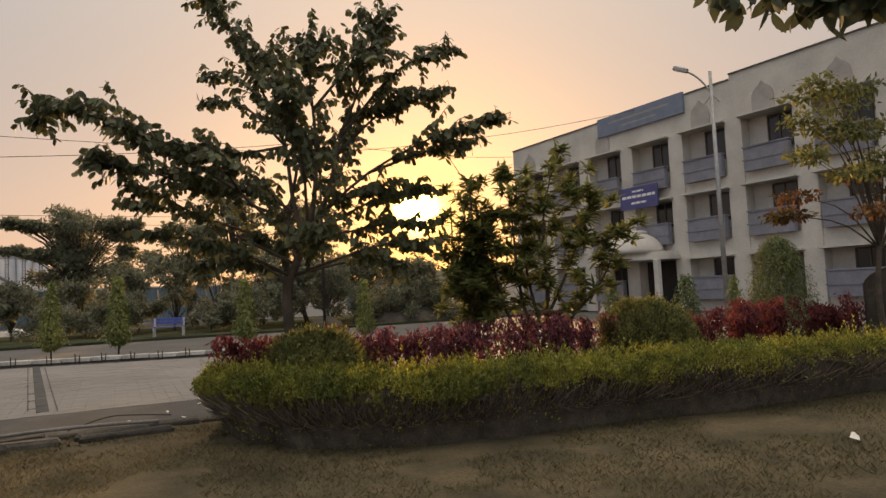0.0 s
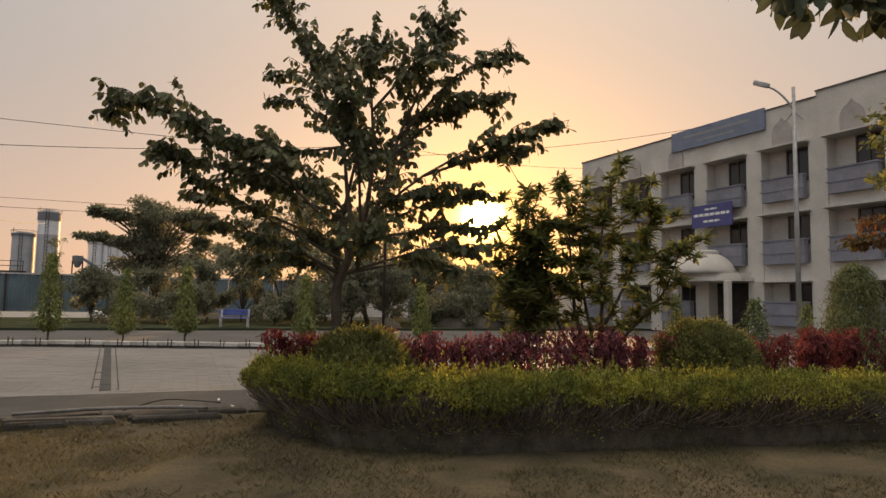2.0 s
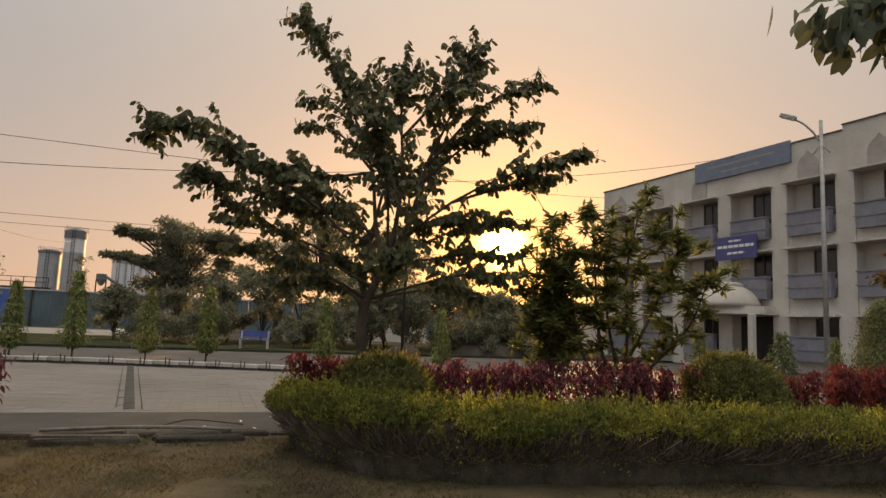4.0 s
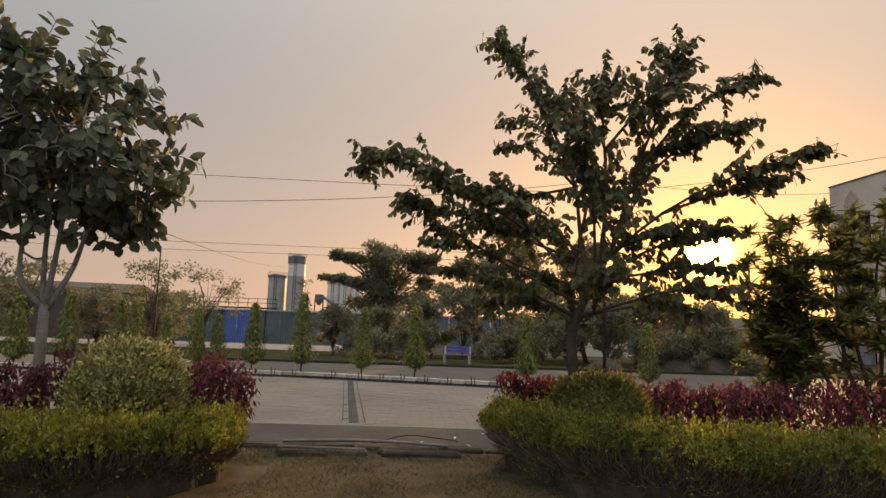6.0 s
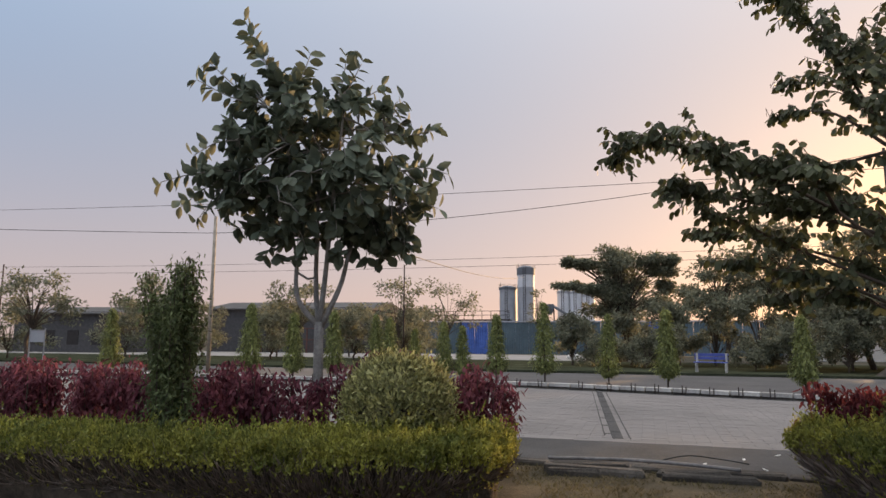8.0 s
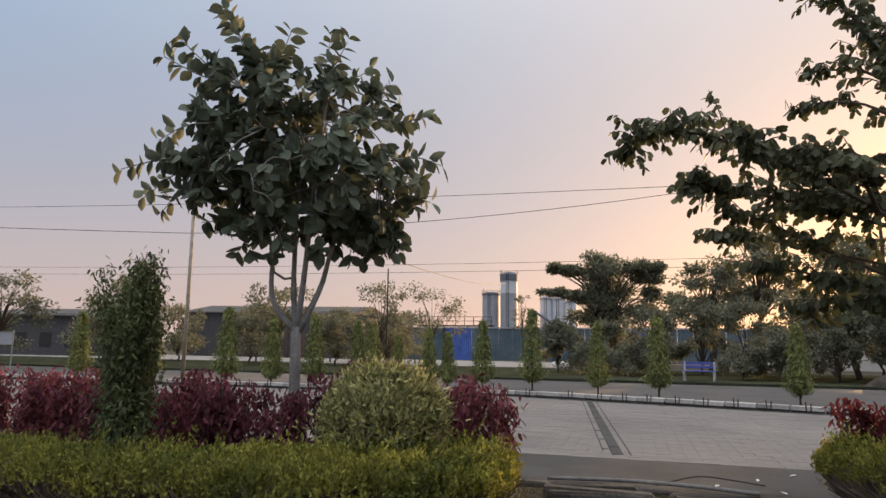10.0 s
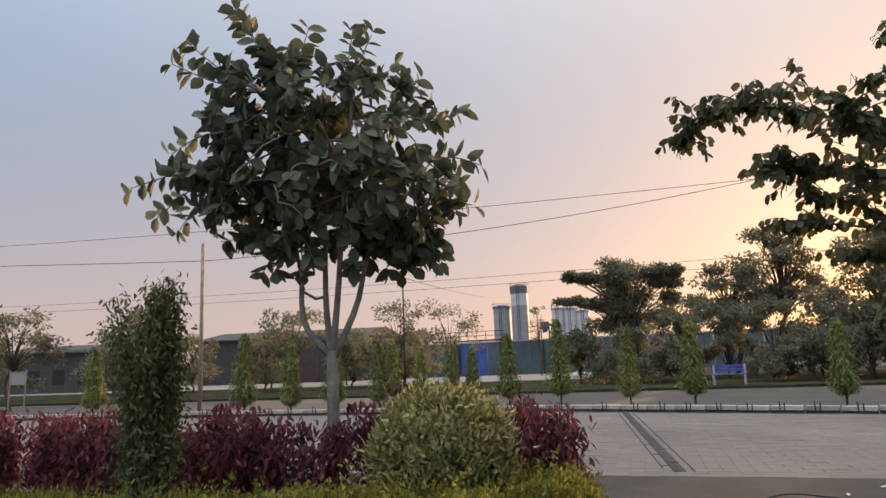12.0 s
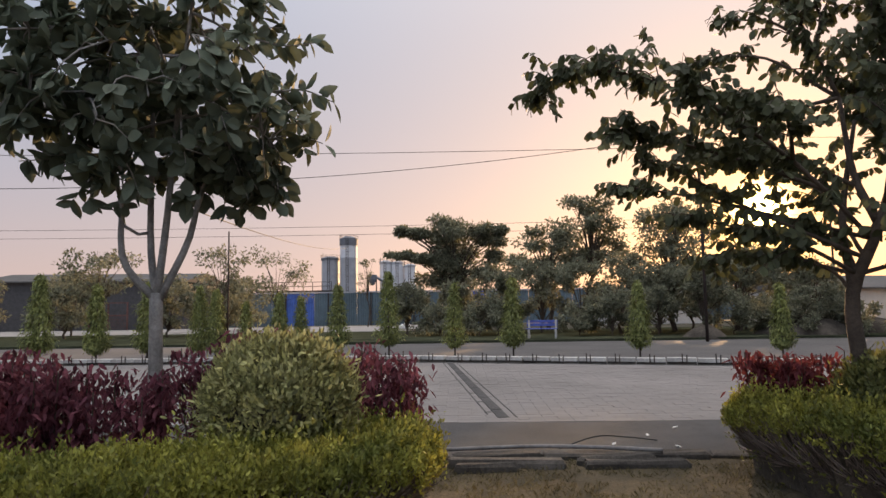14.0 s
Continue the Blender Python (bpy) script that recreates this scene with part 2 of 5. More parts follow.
class Soup:
    """Collects vertices and faces, then becomes one mesh."""

    def __init__(self):
        self.v, self.f = [], []

    def add(self, verts, faces):
        k = len(self.v)
        self.v += [tuple(p) for p in verts]
        self.f += [tuple(i + k for i in q) for q in faces]
        return self

    def box(self, x0, y0, z0, x1, y1, z1, m=None, c=0.0):
        """A box, with its upright edges and top cut back by c."""
        if c:
            ring = [(x0 + c, y0), (x1 - c, y0), (x1, y0 + c), (x1, y1 - c), (x1 - c, y1), (x0 + c, y1), (x0, y1 - c), (x0, y0 + c)]
            cx, cy = (x0 + x1) / 2, (y0 + y1) / 2
            sx, sy = 1 - 2 * c / (x1 - x0), 1 - 2 * c / (y1 - y0)
            vs = [(x, y, z0) for x, y in ring] + [(x, y, z1 - c) for x, y in ring] + [(cx + (x - cx) * sx, cy + (y - cy) * sy, z1) for x, y in ring]
            fs = [tuple(range(7, -1, -1)), tuple(range(16, 24))]
            for a in (0, 8):
                fs += [(a + i, a + (i + 1) % 8, a + 8 + (i + 1) % 8, a + 8 + i) for i in range(8)]
        else:
            vs = [(x, y, z) for z in (z0, z1) for x, y in ((x0, y0), (x1, y0), (x1, y1), (x0, y1))]
            fs = [(3, 2, 1, 0), (4, 5, 6, 7)] + [(i, (i + 1) % 4, 4 + (i + 1) % 4, 4 + i) for i in range(4)]
        if m is not None:
            vs = [m @ Vector(p) for p in vs]
        return self.add(vs, fs)

    def tube(self, pts, radii, seg=6, caps=True):
        pts = [Vector(p) for p in pts]
        vs, fs, n = [], [], len(pts)
        side = None
        for i, p in enumerate(pts):
            d = (pts[min(i + 1, n - 1)] - pts[max(i - 1, 0)]).normalized()
            if side is None:
                side = d.orthogonal().normalized()
            side = (side - d * side.dot(d)).normalized()
            up = d.cross(side)
            for k in range(seg):
                a = 2 * math.pi * k / seg
                vs.append(p + (side * math.cos(a) + up * math.sin(a)) * radii[i])
        for i in range(n - 1):
            for k in range(seg):
                a, b = i * seg + k, i * seg + (k + 1) % seg
                fs.append((a, b, b + seg, a + seg))
        if caps:
            fs += [tuple(range(seg - 1, -1, -1)), tuple(range((n - 1) * seg, n * seg))]
        return self.add(vs, fs)

    def lathe(self, profile, seg=24, at=(0, 0, 0)):
        """A turned body from (radius, height) pairs."""
        vs, fs, n = [], [], len(profile)
        for r, z in profile:
            vs += [(at[0] + r * math.cos(2 * math.pi * k / seg), at[1] + r * math.sin(2 * math.pi * k / seg), at[2] + z) for k in range(seg)]
        for i in range(n - 1):
            fs += [(i * seg + k, i * seg + (k + 1) % seg, (i + 1) * seg + (k + 1) % seg, (i + 1) * seg + k) for k in range(seg)]
        fs += [tuple(range(seg - 1, -1, -1)), tuple(range((n - 1) * seg, n * seg))]
        return self.add(vs, fs)

    def mesh(self, name, smooth=False):
        me = bpy.data.meshes.new(name)
        me.from_pydata(self.v, [], self.f)
        if smooth:
            me.shade_smooth()
        return me


def part(name, shape, mat, parent=None, label="", smooth=False):
    """One mesh object; under parent if given."""
    me = shape.mesh(name, smooth) if isinstance(shape, Soup) else shape
    if mat is not None and not me.materials:
        me.materials.append(mat)
    ob = new(name, me)
    if parent is not None:
        ob.parent = parent
    if label:
        tagged(ob, label)
    return ob


def thing(name, at, label, category, group="", kind="", turn=0.0):
    """An Empty at the base of a thing, to hold its parts."""
    ob = new(name)
    ob.empty_display_size = 0.1
    ob.matrix_world = Matrix.Translation(at) @ Matrix.Rotation(turn, 4, "Z")
    bpy.context.view_layer.update()
    return tagged(ob, label, category, group, kind)


def unit(a):
    return a / np.maximum(np.linalg.norm(a, axis=1, keepdims=True), 1e-9)


def leaf_mesh(name, rng, at, along, facing, length, width, lobes=False, broad=False):
    """One mesh of many folded leaves: a point, a direction and a facing for each."""
    n = len(at)
    along = unit(along)
    side = unit(np.cross(along, facing))
    face = np.cross(side, along)
    length = np.broadcast_to(length, (n,))[:, None] * rng.uniform(0.75, 1.2, (n, 1))
    w = np.broadcast_to(width, (n,))[:, None] * rng.uniform(0.8, 1.15, (n, 1))
    bend = rng.uniform(-0.05, 0.22, (n, 1)) * length
    if lobes:
        half = (0.12, 0.36, 0.08), (0.45, 0.52, 0.10), (0.86, 0.4, 0.05), (0.97, 0.2, 0.02)
        end = 0.88
    elif broad:
        half = (0.14, 0.26, 0.08), (0.38, 0.48, 0.12), (0.66, 0.45, 0.09), (0.88, 0.2, 0.03)
        end = 1.0
    else:
        half = (0.33, 0.5, 0.10), (0.72, 0.36, 0.05)
        end = 1.0
    q = len(half)
    rows = [(0, 0, 0), *half, (end, 0, 0), *[(a, -b, c) for a, b, c in reversed(half)]]
    v = np.stack([at + along * length * a + side * w * b + face * (w * c - bend * a * a) for a, b, c in rows], 1).reshape(-1, 3)
    k = np.arange(n)[:, None] * len(rows)
    f = np.concatenate([k + np.arange(q + 2)[None], k + np.array([[0, *range(q + 1, 2 * q + 2)]])], 1).reshape(-1, q + 2)
    me = bpy.data.meshes.new(name)
    me.vertices.add(len(v))
    me.vertices.foreach_set("co", v.astype(np.float32).ravel())
    me.loops.add(f.size)
    me.loops.foreach_set("vertex_index", f.astype(np.int32).ravel())
    me.polygons.add(len(f))
    me.polygons.foreach_set("loop_start", np.arange(0, f.size, f.shape[1], dtype=np.int32))
    me.polygons.foreach_set("loop_total", np.full(len(f), f.shape[1], dtype=np.int32))
    me.update(calc_edges=True)
    me.validate()
    return me


def curve_points(ctrl, n):
    """n points on a smooth line through the control points."""
    c = [Vector(p) for p in ctrl]
    c = [c[0] * 2 - c[1]] + c + [c[-1] * 2 - c[-2]]
    out = []
    for i in range(n):
        t = i / (n - 1) * (len(c) - 3)
        k = min(int(t), len(c) - 4)
        u = t - k
        a, b, d, e = c[k:k + 4]
        out.append(0.5 * ((2 * b) + (d - a) * u + (2 * a - 5 * b + 4 * d - e) * u * u + (3 * b - a - 3 * d + e) * u ** 3))
    return out

# ---- ground ----


def slab(name, mat, corners, top, label, depth=0.12):
    """A flat piece of ground with an outline, as a body with thickness."""
    n = len(corners)
    s = Soup().add([(x, y, top) for x, y in corners] + [(x, y, top - depth) for x, y in corners],
                   [tuple(range(n)), tuple(range(2 * n - 1, n - 1, -1))] + [(i + n, (i + 1) % n + n, (i + 1) % n, i) for i in range(n)])
    return tagged(part(name, s, mat), label, kind="structure")


def kerb_y(x):
    """The line of the far kerb of the paved yard."""
    return 21.2 - 0.285 * (max(x, -4.0) + 0.5)


def rough_ground():
    """One sheet of dry earth to the horizon, a little uneven near the camera."""
    s = Soup()
    xs = [-2500, -600, -200, -90, -45] + [-30 + 2 * i for i in range(31)] + [45, 90, 200, 600, 2500]
    ys = [-2500, -600, -150, -50, -20] + [-12 + 2 * i for i in range(26)] + [50, 70, 100, 200, 600, 2500]
    vs = [(x, y, -0.10 + (0.02 * noise.noise((x * 0.3, y * 0.3, 0)) if abs(x) < 60 and abs(y) < 60 else 0)) for y in ys for x in xs]
    w = len(xs)
    s.add(vs, [(j * w + i, j * w + i + 1, (j + 1) * w + i + 1, (j + 1) * w + i) for j in range(len(ys) - 1) for i in range(w - 1)])
    tagged(part("ground", s, EARTH), "dry bare earth reaching to the horizon", kind="structure")


def lawn_ground():
    s = Soup()
    nx, ny = 110, 64
    x0, x1, y0, y1 = -16.0, 18.0, -8.0, 9.45
    vs = []
    for j in range(ny + 1):
        for i in range(nx + 1):
            x, y = x0 + (x1 - x0) * i / nx, y0 + (y1 - y0) * j / ny
            z = 0.035 * noise.noise((x * 0.8, y * 0.8, 3)) + 0.015 * noise.noise((x * 2.7, y * 2.7, 7))
            vs.append((x, y + (0.12 * noise.noise((x * 1.3, 5, 1)) if j == ny else 0), z))
    s.add(vs, [(j * (nx + 1) + i, j * (nx + 1) + i + 1, (j + 1) * (nx + 1) + i + 1, (j + 1) * (nx + 1) + i) for j in range(ny) for i in range(nx)])
    tagged(part("lawn", s, LAWN, smooth=True), "worn dry lawn with short brown-green grass", kind="structure")


def grass():
    rng = np.random.default_rng(3)
    n = 130000
    x, y = rng.uniform(-8, 11, n), rng.uniform(1.2, 9.3, n)
    keep = np.array([noise.noise((a * 0.9, b * 0.9, 1)) + 0.5 * noise.noise((a * 3, b * 3, 4)) for a, b in zip(x, y)]) > -0.22
    x, y = x[keep], y[keep]
    n = len(x)
    at = np.stack([x, y, np.full(n, 0.0)], 1)
    a = rng.uniform(0, 2 * np.pi, n)
    along = np.stack([np.cos(a), np.sin(a), rng.uniform(0.35, 1.6, n)], 1)
    me = leaf_mesh("grass", rng, at, along, rng.normal(0, 1, (n, 3)), 0.055, 0.0075)
    tagged(part("grass", me, BLADE), "short dry brown-green grass blades on the lawn", "grass", kind="stuff")


rough_ground()
lawn_ground()
grass()
slab("asphalt_strip", ASPHALT, [(-40, 9.4), (40, 9.4), (40, 11.85), (-40, 11.85)], 0.0, "dark worn asphalt strip beside the lawn")
slab("yard", JOINT, [(-40, 11.852), (30, 11.852), (30, 12.6), (-4, kerb_y(-4)), (-40, kerb_y(-40))], -0.008, "sandy bed under the pale pavers of the yard")
slab("road", ROAD, [(-60, 22.45), (-4, 22.45), (30, kerb_y(30) + 0.25), (60, kerb_y(60) + 0.25), (60, 33.0), (-60, 33.0)], -0.05, "grey asphalt road beyond the kerb")
slab("verge", VERGE, [(-60, 33.2), (60, 33.2), (60, 48.0), (-60, 48.0)], 0.05, "low earth verge beyond the road")
slab("far_road", PALE_ROAD, [(-70, 48.1), (-5.0, 48.1), (-5.0, 64.0), (-70, 64.0)], 0.06, "pale sunlit concrete road before the fence")


# far kerb: block by block, with pairs of iron stubs
def far_kerb():
    slope = math.atan(-0.285)
    k = tagged(new("far_kerb"), "pale concrete kerb with short iron stubs along the yard", "kerb", kind="structure")
    one = Soup().box(-0.36, -0.13, 0.075, 0.36, 0.13, 0.18, c=0.012).mesh("kerb_stone")
    one.materials.append(KERB)
    # dark set-back base makes a dark line under the pale stones
    base = Soup().box(-0.365, -0.1, -0.1, 0.365, 0.11, 0.08).mesh("kerb_base")
    base.materials.append(DARK_KERB)
    st = Soup()
    st.tube([(-0.05, -0.145, 0.02), (-0.055, -0.15, 0.3)], [0.016, 0.014], 6)
    st.tube([(0.05, -0.145, 0.02), (0.062, -0.15, 0.27)], [0.016, 0.014], 6)
    st = st.mesh("iron_stub")
    st.materials.append(IRON)
    r = random.Random(5)
    for i in range(-34, 32):
        x = i * 0.73
        a = slope if x > -4 else 0.0
        foot = part("kerb_base", base, None, k)
        foot.matrix_world = Matrix.Translation((x, kerb_y(x) + 0.11, 0)) @ Matrix.Rotation(a, 4, "Z")
        stone = part("kerb_stone", one, None, k)
        stone.matrix_world = Matrix.Translation((x, kerb_y(x) + 0.11, r.uniform(-0.008, 0.008))) @ Matrix.Rotation(a + r.uniform(-0.01, 0.01), 4, "Z")
        if r.random() < 0.9:
            p = part("iron_stub", st, None, k)
            p.matrix_world = Matrix.Translation((x + r.uniform(-0.12, 0.12), kerb_y(x) + 0.08, r.uniform(-0.03, 0.0))) @ Matrix.Rotation(a + r.uniform(-0.3, 0.3), 4, "Z")


far_kerb()


# no real channel: a dark strip imitating the kerb's shaded near side
slab("kerb_shade_strip", ASPHALT, [(-40, kerb_y(-40) - 0.17), (-4, kerb_y(-4) - 0.17), (20, kerb_y(20) - 0.17), (20, kerb_y(20) - 0.025), (-4, kerb_y(-4) - 0.025), (-40, kerb_y(-40) - 0.025)], 0.012, "dark strip added for the shaded near face of the kerb")


# near edge of the asphalt: old sunken kerb stones and a length of pipe
def near_kerb():
    r = random.Random(8)
    k = tagged(new("near_kerb"), "row of old dark sunken kerb stones at the lawn", "kerb", kind="structure")
    x = -12.0
    while x < 12:
        w = r.uniform(0.7, 1.05)
        s = Soup().box(-w / 2 + 0.012, -0.09, -0.15, w / 2 - 0.012, 0.09, 0.06, c=0.022)
        s.v = [(a, b + r.uniform(-0.012, 0.012), c + r.uniform(-0.012, 0.012)) for a, b, c in s.v]
        p = part("kerb_stone", s, DARK_KERB, k)
        p.matrix_world = Matrix.Translation((x + w / 2, 9.36 + r.uniform(-0.05, 0.05), r.uniform(-0.03, 0.02))) @ Euler((r.uniform(-0.12, 0.12), r.uniform(-0.03, 0.03), r.uniform(-0.06, 0.06))).to_matrix().to_4x4()
        x += w
    for i, (px, py, w, a) in enumerate(((-0.9, 9.02, 1.15, -0.05), (0.35, 8.95, 1.0, -0.03), (0.2, 9.15, 0.8, 0.12), (-1.1, 8.85, 0.6, 0.1))):
        s = Soup().box(-w / 2, -0.07, -0.06, w / 2, 0.07, 0.07, c=0.025)
        s.v = [(x + r.uniform(-0.02, 0.02), y + r.uniform(-0.015, 0.015), z + r.uniform(-0.015, 0.015)) for x, y, z in s.v]
        p = part("kerb_stone", s, DARK_KERB)
        p.name = "loose_kerb_stone"
        p.matrix_world = Matrix.Translation((px, py, 0.01)) @ Matrix.Rotation(a, 4, "Z")
        tagged(p, "loose broken kerb stone lying in the grass", "kerb stone", "loose stones")
    pipe = Soup().tube(curve_points([(-1.5, 9.62, 0.05), (-0.6, 9.55, 0.09), (0.1, 9.42, 0.1), (0.7, 9.3, 0.09)], 14), [0.022] * 14, 8)
    tagged(part("pipe", pipe, OLD_PIPE, smooth=True), "thin grey pipe lying over the kerb stones", "pipe")
    wire = Soup().tube(curve_points([(-0.3, 9.6, 0.05), (0.15, 9.9, 0.12), (0.55, 10.15, 0.06), (0.9, 10.2, 0.012)], 14), [0.008] * 14, 6)
    tagged(part("cable", wire, WIRE, smooth=True), "loose black cable end on the asphalt", "cable")


near_kerb()


# drain cover strip across the yard
def drain():
    d = tagged(new("drain_channel"), "dark drain channel cut across the pale yard", "drain", kind="structure")
    x0, y0, x1, y1 = -0.75, 11.9, -1.73, kerb_y(-1.73)
    L, a = math.hypot(x1 - x0, y1 - y0), math.atan2(y1 - y0, x1 - x0)
    m = Matrix.Translation((x0, y0, 0)) @ Matrix.Rotation(a, 4, "Z")
    n = 14
    for i in range(n):
        p = part("cover", Soup().box(L * i / n + 0.004, -0.085, -0.05, L * (i + 1) / n - 0.004, 0.085, 0.014 + 0.004 * (i % 2), c=0.008), ASPHALT, d)
        p.matrix_world = m
    for off, w in ((-0.19, 0.01),):
        p = part("edge_line", Soup().box(0, off - w, -0.05, L, off + w, 0.012), ASPHALT, d)
        p.matrix_world = m
    p = part("edge_line", Soup().box(0.3, 0.18, -0.05, L, 0.198, 0.012), ASPHALT, d)
    p.matrix_world = m
    for i in range(3):
        p = part("rung", Soup().box(0.5 + i * 1.1, 0.085, -0.05, 0.54 + i * 1.1, 0.18, 0.01), ASPHALT, d)
        p.matrix_world = m


drain()

# ---- foliage bodies ----


def shrub_leaves(name, rng, pts, nrm, mat, size, width, parent, up=0.5, label=""):
    n = len(pts)
    along = nrm * 0.5 + rng.normal(0, 0.55, (n, 3))
    along[:, 2] += up
    me = leaf_mesh(name, rng, pts, along, nrm + rng.normal(0, 0.4, (n, 3)), size, width)
    return part(name, me, mat, parent, label)


def hedge(at, line, half, height, label, seed, n):
    """A clipped hedge along a line: bare twiggy flanks over a narrow foot, and a leafy yellow-green top with shoots."""
    rng = np.random.default_rng(seed)
    h = thing("hedge", at, label, "hedge", "clipped hedges")
    pts = [Vector((x, y, 0)) - Vector(at) for x, y in line]
    centre = curve_points(pts, 60)
    seg = np.array([[p.x, p.y] for p in centre])
    step = np.gradient(seg, axis=0)
    tan = step / np.linalg.norm(step, axis=1)[:, None]
    side = np.stack([-tan[:, 1], tan[:, 0]], 1)

    def section(i, a, grow=1.0):
        """A point on the section i at angle a, and its normal: wide at the top, narrow at the foot."""
        ca, sa = np.cos(a), np.sin(a)
        e = 0.5
        u = np.sign(ca) * np.abs(ca) ** e * half * grow
        z = np.sign(sa) * np.abs(sa) ** e * (height / 2) * grow + height / 2
        f = np.clip(i, 0, 59).astype(int)
        ends = np.minimum(1.0, np.sqrt(np.maximum(0.02, np.minimum(i + 0.6, 59.6 - i) / 3.0)))
        taper = 0.3 + 0.7 * np.clip(z / (height * 0.72), 0, 1)
        xy = seg[f] + (i - f)[:, None] * step[f] + side[f] * (u * ends * taper)[:, None]
        p = np.concatenate([xy, z[:, None]], 1)
        q = np.concatenate([side[f] * ca[:, None], sa[:, None]], 1)
        return p, q

    # added solid dark body: blocks light and stands in for shade inside the hedge
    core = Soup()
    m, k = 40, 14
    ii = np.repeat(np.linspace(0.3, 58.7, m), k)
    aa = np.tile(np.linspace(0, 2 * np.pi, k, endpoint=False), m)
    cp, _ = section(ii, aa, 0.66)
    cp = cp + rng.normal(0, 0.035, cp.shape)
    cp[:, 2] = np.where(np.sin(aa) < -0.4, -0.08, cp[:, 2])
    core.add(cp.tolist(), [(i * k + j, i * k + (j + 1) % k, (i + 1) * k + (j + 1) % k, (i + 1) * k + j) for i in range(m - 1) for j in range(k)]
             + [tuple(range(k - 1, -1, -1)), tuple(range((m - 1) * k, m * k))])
    part("shade_core", core, CORE_SHADE, h)
    for i in range(24):
        c = seg[rng.integers(1, 59)]
        x, y = c[0] + rng.uniform(-0.3, 0.3) * half, c[1] + rng.uniform(-0.3, 0.3) * half
        part("stem", Soup().tube([(x, y, -0.06), (x + rng.uniform(-0.05, 0.05), y, 0.2)], [0.014, 0.01], 5), BARK_DARK, h)
    # bare twigs that fan up and outwards
    w = 4200
    i = rng.uniform(0, 59, w)
    t = rng.uniform(-0.35, 1.0, w)
    a = np.arcsin(np.sign(t) * np.abs(t) ** 2.0)
    a = np.where(rng.random(w) < 0.6, np.pi - a, a)
    tip, q = section(i, a, 0.98)
    tip = tip + q * rng.normal(0, 0.03, (w, 1)) + rng.normal(0, 0.02, (w, 3))
    root, _ = section(np.clip(i + rng.normal(0, 0.5, w), 0, 59), np.where(a > np.pi / 2, np.pi * 1.12, -np.pi * 0.12), 0.7)
    twigs = Soup()
    for o, e in zip(root.tolist(), tip.tolist()):
        f = rng.uniform(0.2, 0.6)
        b = [o[0] + (e[0] - o[0]) * f, o[1] + (e[1] - o[1]) * f, max(0.05, o[2] + (e[2] - o[2]) * f)]
        mid = [(b[0] + e[0]) / 2 + rng.normal(0, 0.015), (b[1] + e[1]) / 2 + rng.normal(0, 0.015), (b[2] + e[2]) / 2]
        twigs.tube([b, mid, e], [0.005, 0.004, 0.0025], 3, False)
    tagged(part("twigs", twigs, TWIG_BARE, h), "bare brown twigs", kind="stuff")
    # leaves: thick on the top, thin on the flanks
    i = rng.uniform(0, 59, n)
    t = rng.uniform(-1.0, 1.0, n)
    flank = np.arcsin(np.sign(t) * np.abs(t) ** 2.0)
    flank = np.where(rng.random(n) < 0.6, np.pi - flank, flank)
    crest = np.arccos(np.sign(t) * np.abs(t) ** 2.0)
    a = np.where(rng.random(n) < 0.4, flank, crest)
    p, q = section(i, a, 1.0)
    patch = np.array([noise.noise((b[0] * 1.6, b[1] * 1.6, b[2] * 3 + seed)) for b in p])
    keep = rng.random(n) < np.clip((p[:, 2] / height - 0.64 + 0.3 * patch) / 0.3, 0.05, 1.0)
    p, q = p[keep], q[keep]
    n = len(p)
    lump = np.array([noise.noise((b[0] * 2.2, b[1] * 2.2, b[2] * 2.2 + seed)) + 0.6 * noise.noise((b[0] * 7, b[1] * 7, b[2] * 7)) for b in p])
    p = p + q * (lump * 0.12 - 0.03 + rng.normal(0, 0.03, n))[:, None]
    p[:, 2] = np.maximum(p[:, 2], 0.06)
    # upright shoots over the clipped top
    count = 2600
    base, bq = section(rng.uniform(0, 59, count), np.arccos(np.clip(rng.normal(0, 0.55, count), -0.98, 0.98)), 0.98)
    lean = np.concatenate([bq[:, :2] * 0.35, np.ones((count, 1))], 1) + rng.normal(0, 0.22, (count, 3))
    reach = rng.uniform(0.04, 0.15, count) * (1 + (rng.random(count) < 0.08))
    f = rng.uniform(0.0, 1.0, (count, 11, 1))
    sprig = (base[:, None, :] + lean[:, None, :] * f * reach[:, None, None] + rng.normal(0, 0.008, (count, 11, 3))).reshape(-1, 3)
    p = np.concatenate([p, sprig])
    q = np.concatenate([q, np.repeat(bq, 11, 0)])
    shrub_leaves("foliage", rng, p, q, LEAF_HEDGE, 0.038, 0.017, h, 0.75)
    return h


hedge((-5.5, 6.1, 0), [(-14.0, 5.0), (-9.0, 5.65), (-5.0, 6.15), (-3.2, 6.3), (-2.25, 6.75), (-1.8, 7.65)], 0.5, 0.63, "clipped hedge with yellow-green leafy top and bare twiggy flanks", 11, 170000)
hedge((6.0, 6.2, 0), [(1.5, 8.85), (1.75, 7.6), (2.7, 6.7), (4.5, 6.3), (8.0, 5.75), (14.0, 4.95)], 0.48, 0.68, "clipped hedge with sunlit leafy top and dark twiggy flanks", 12, 170000)


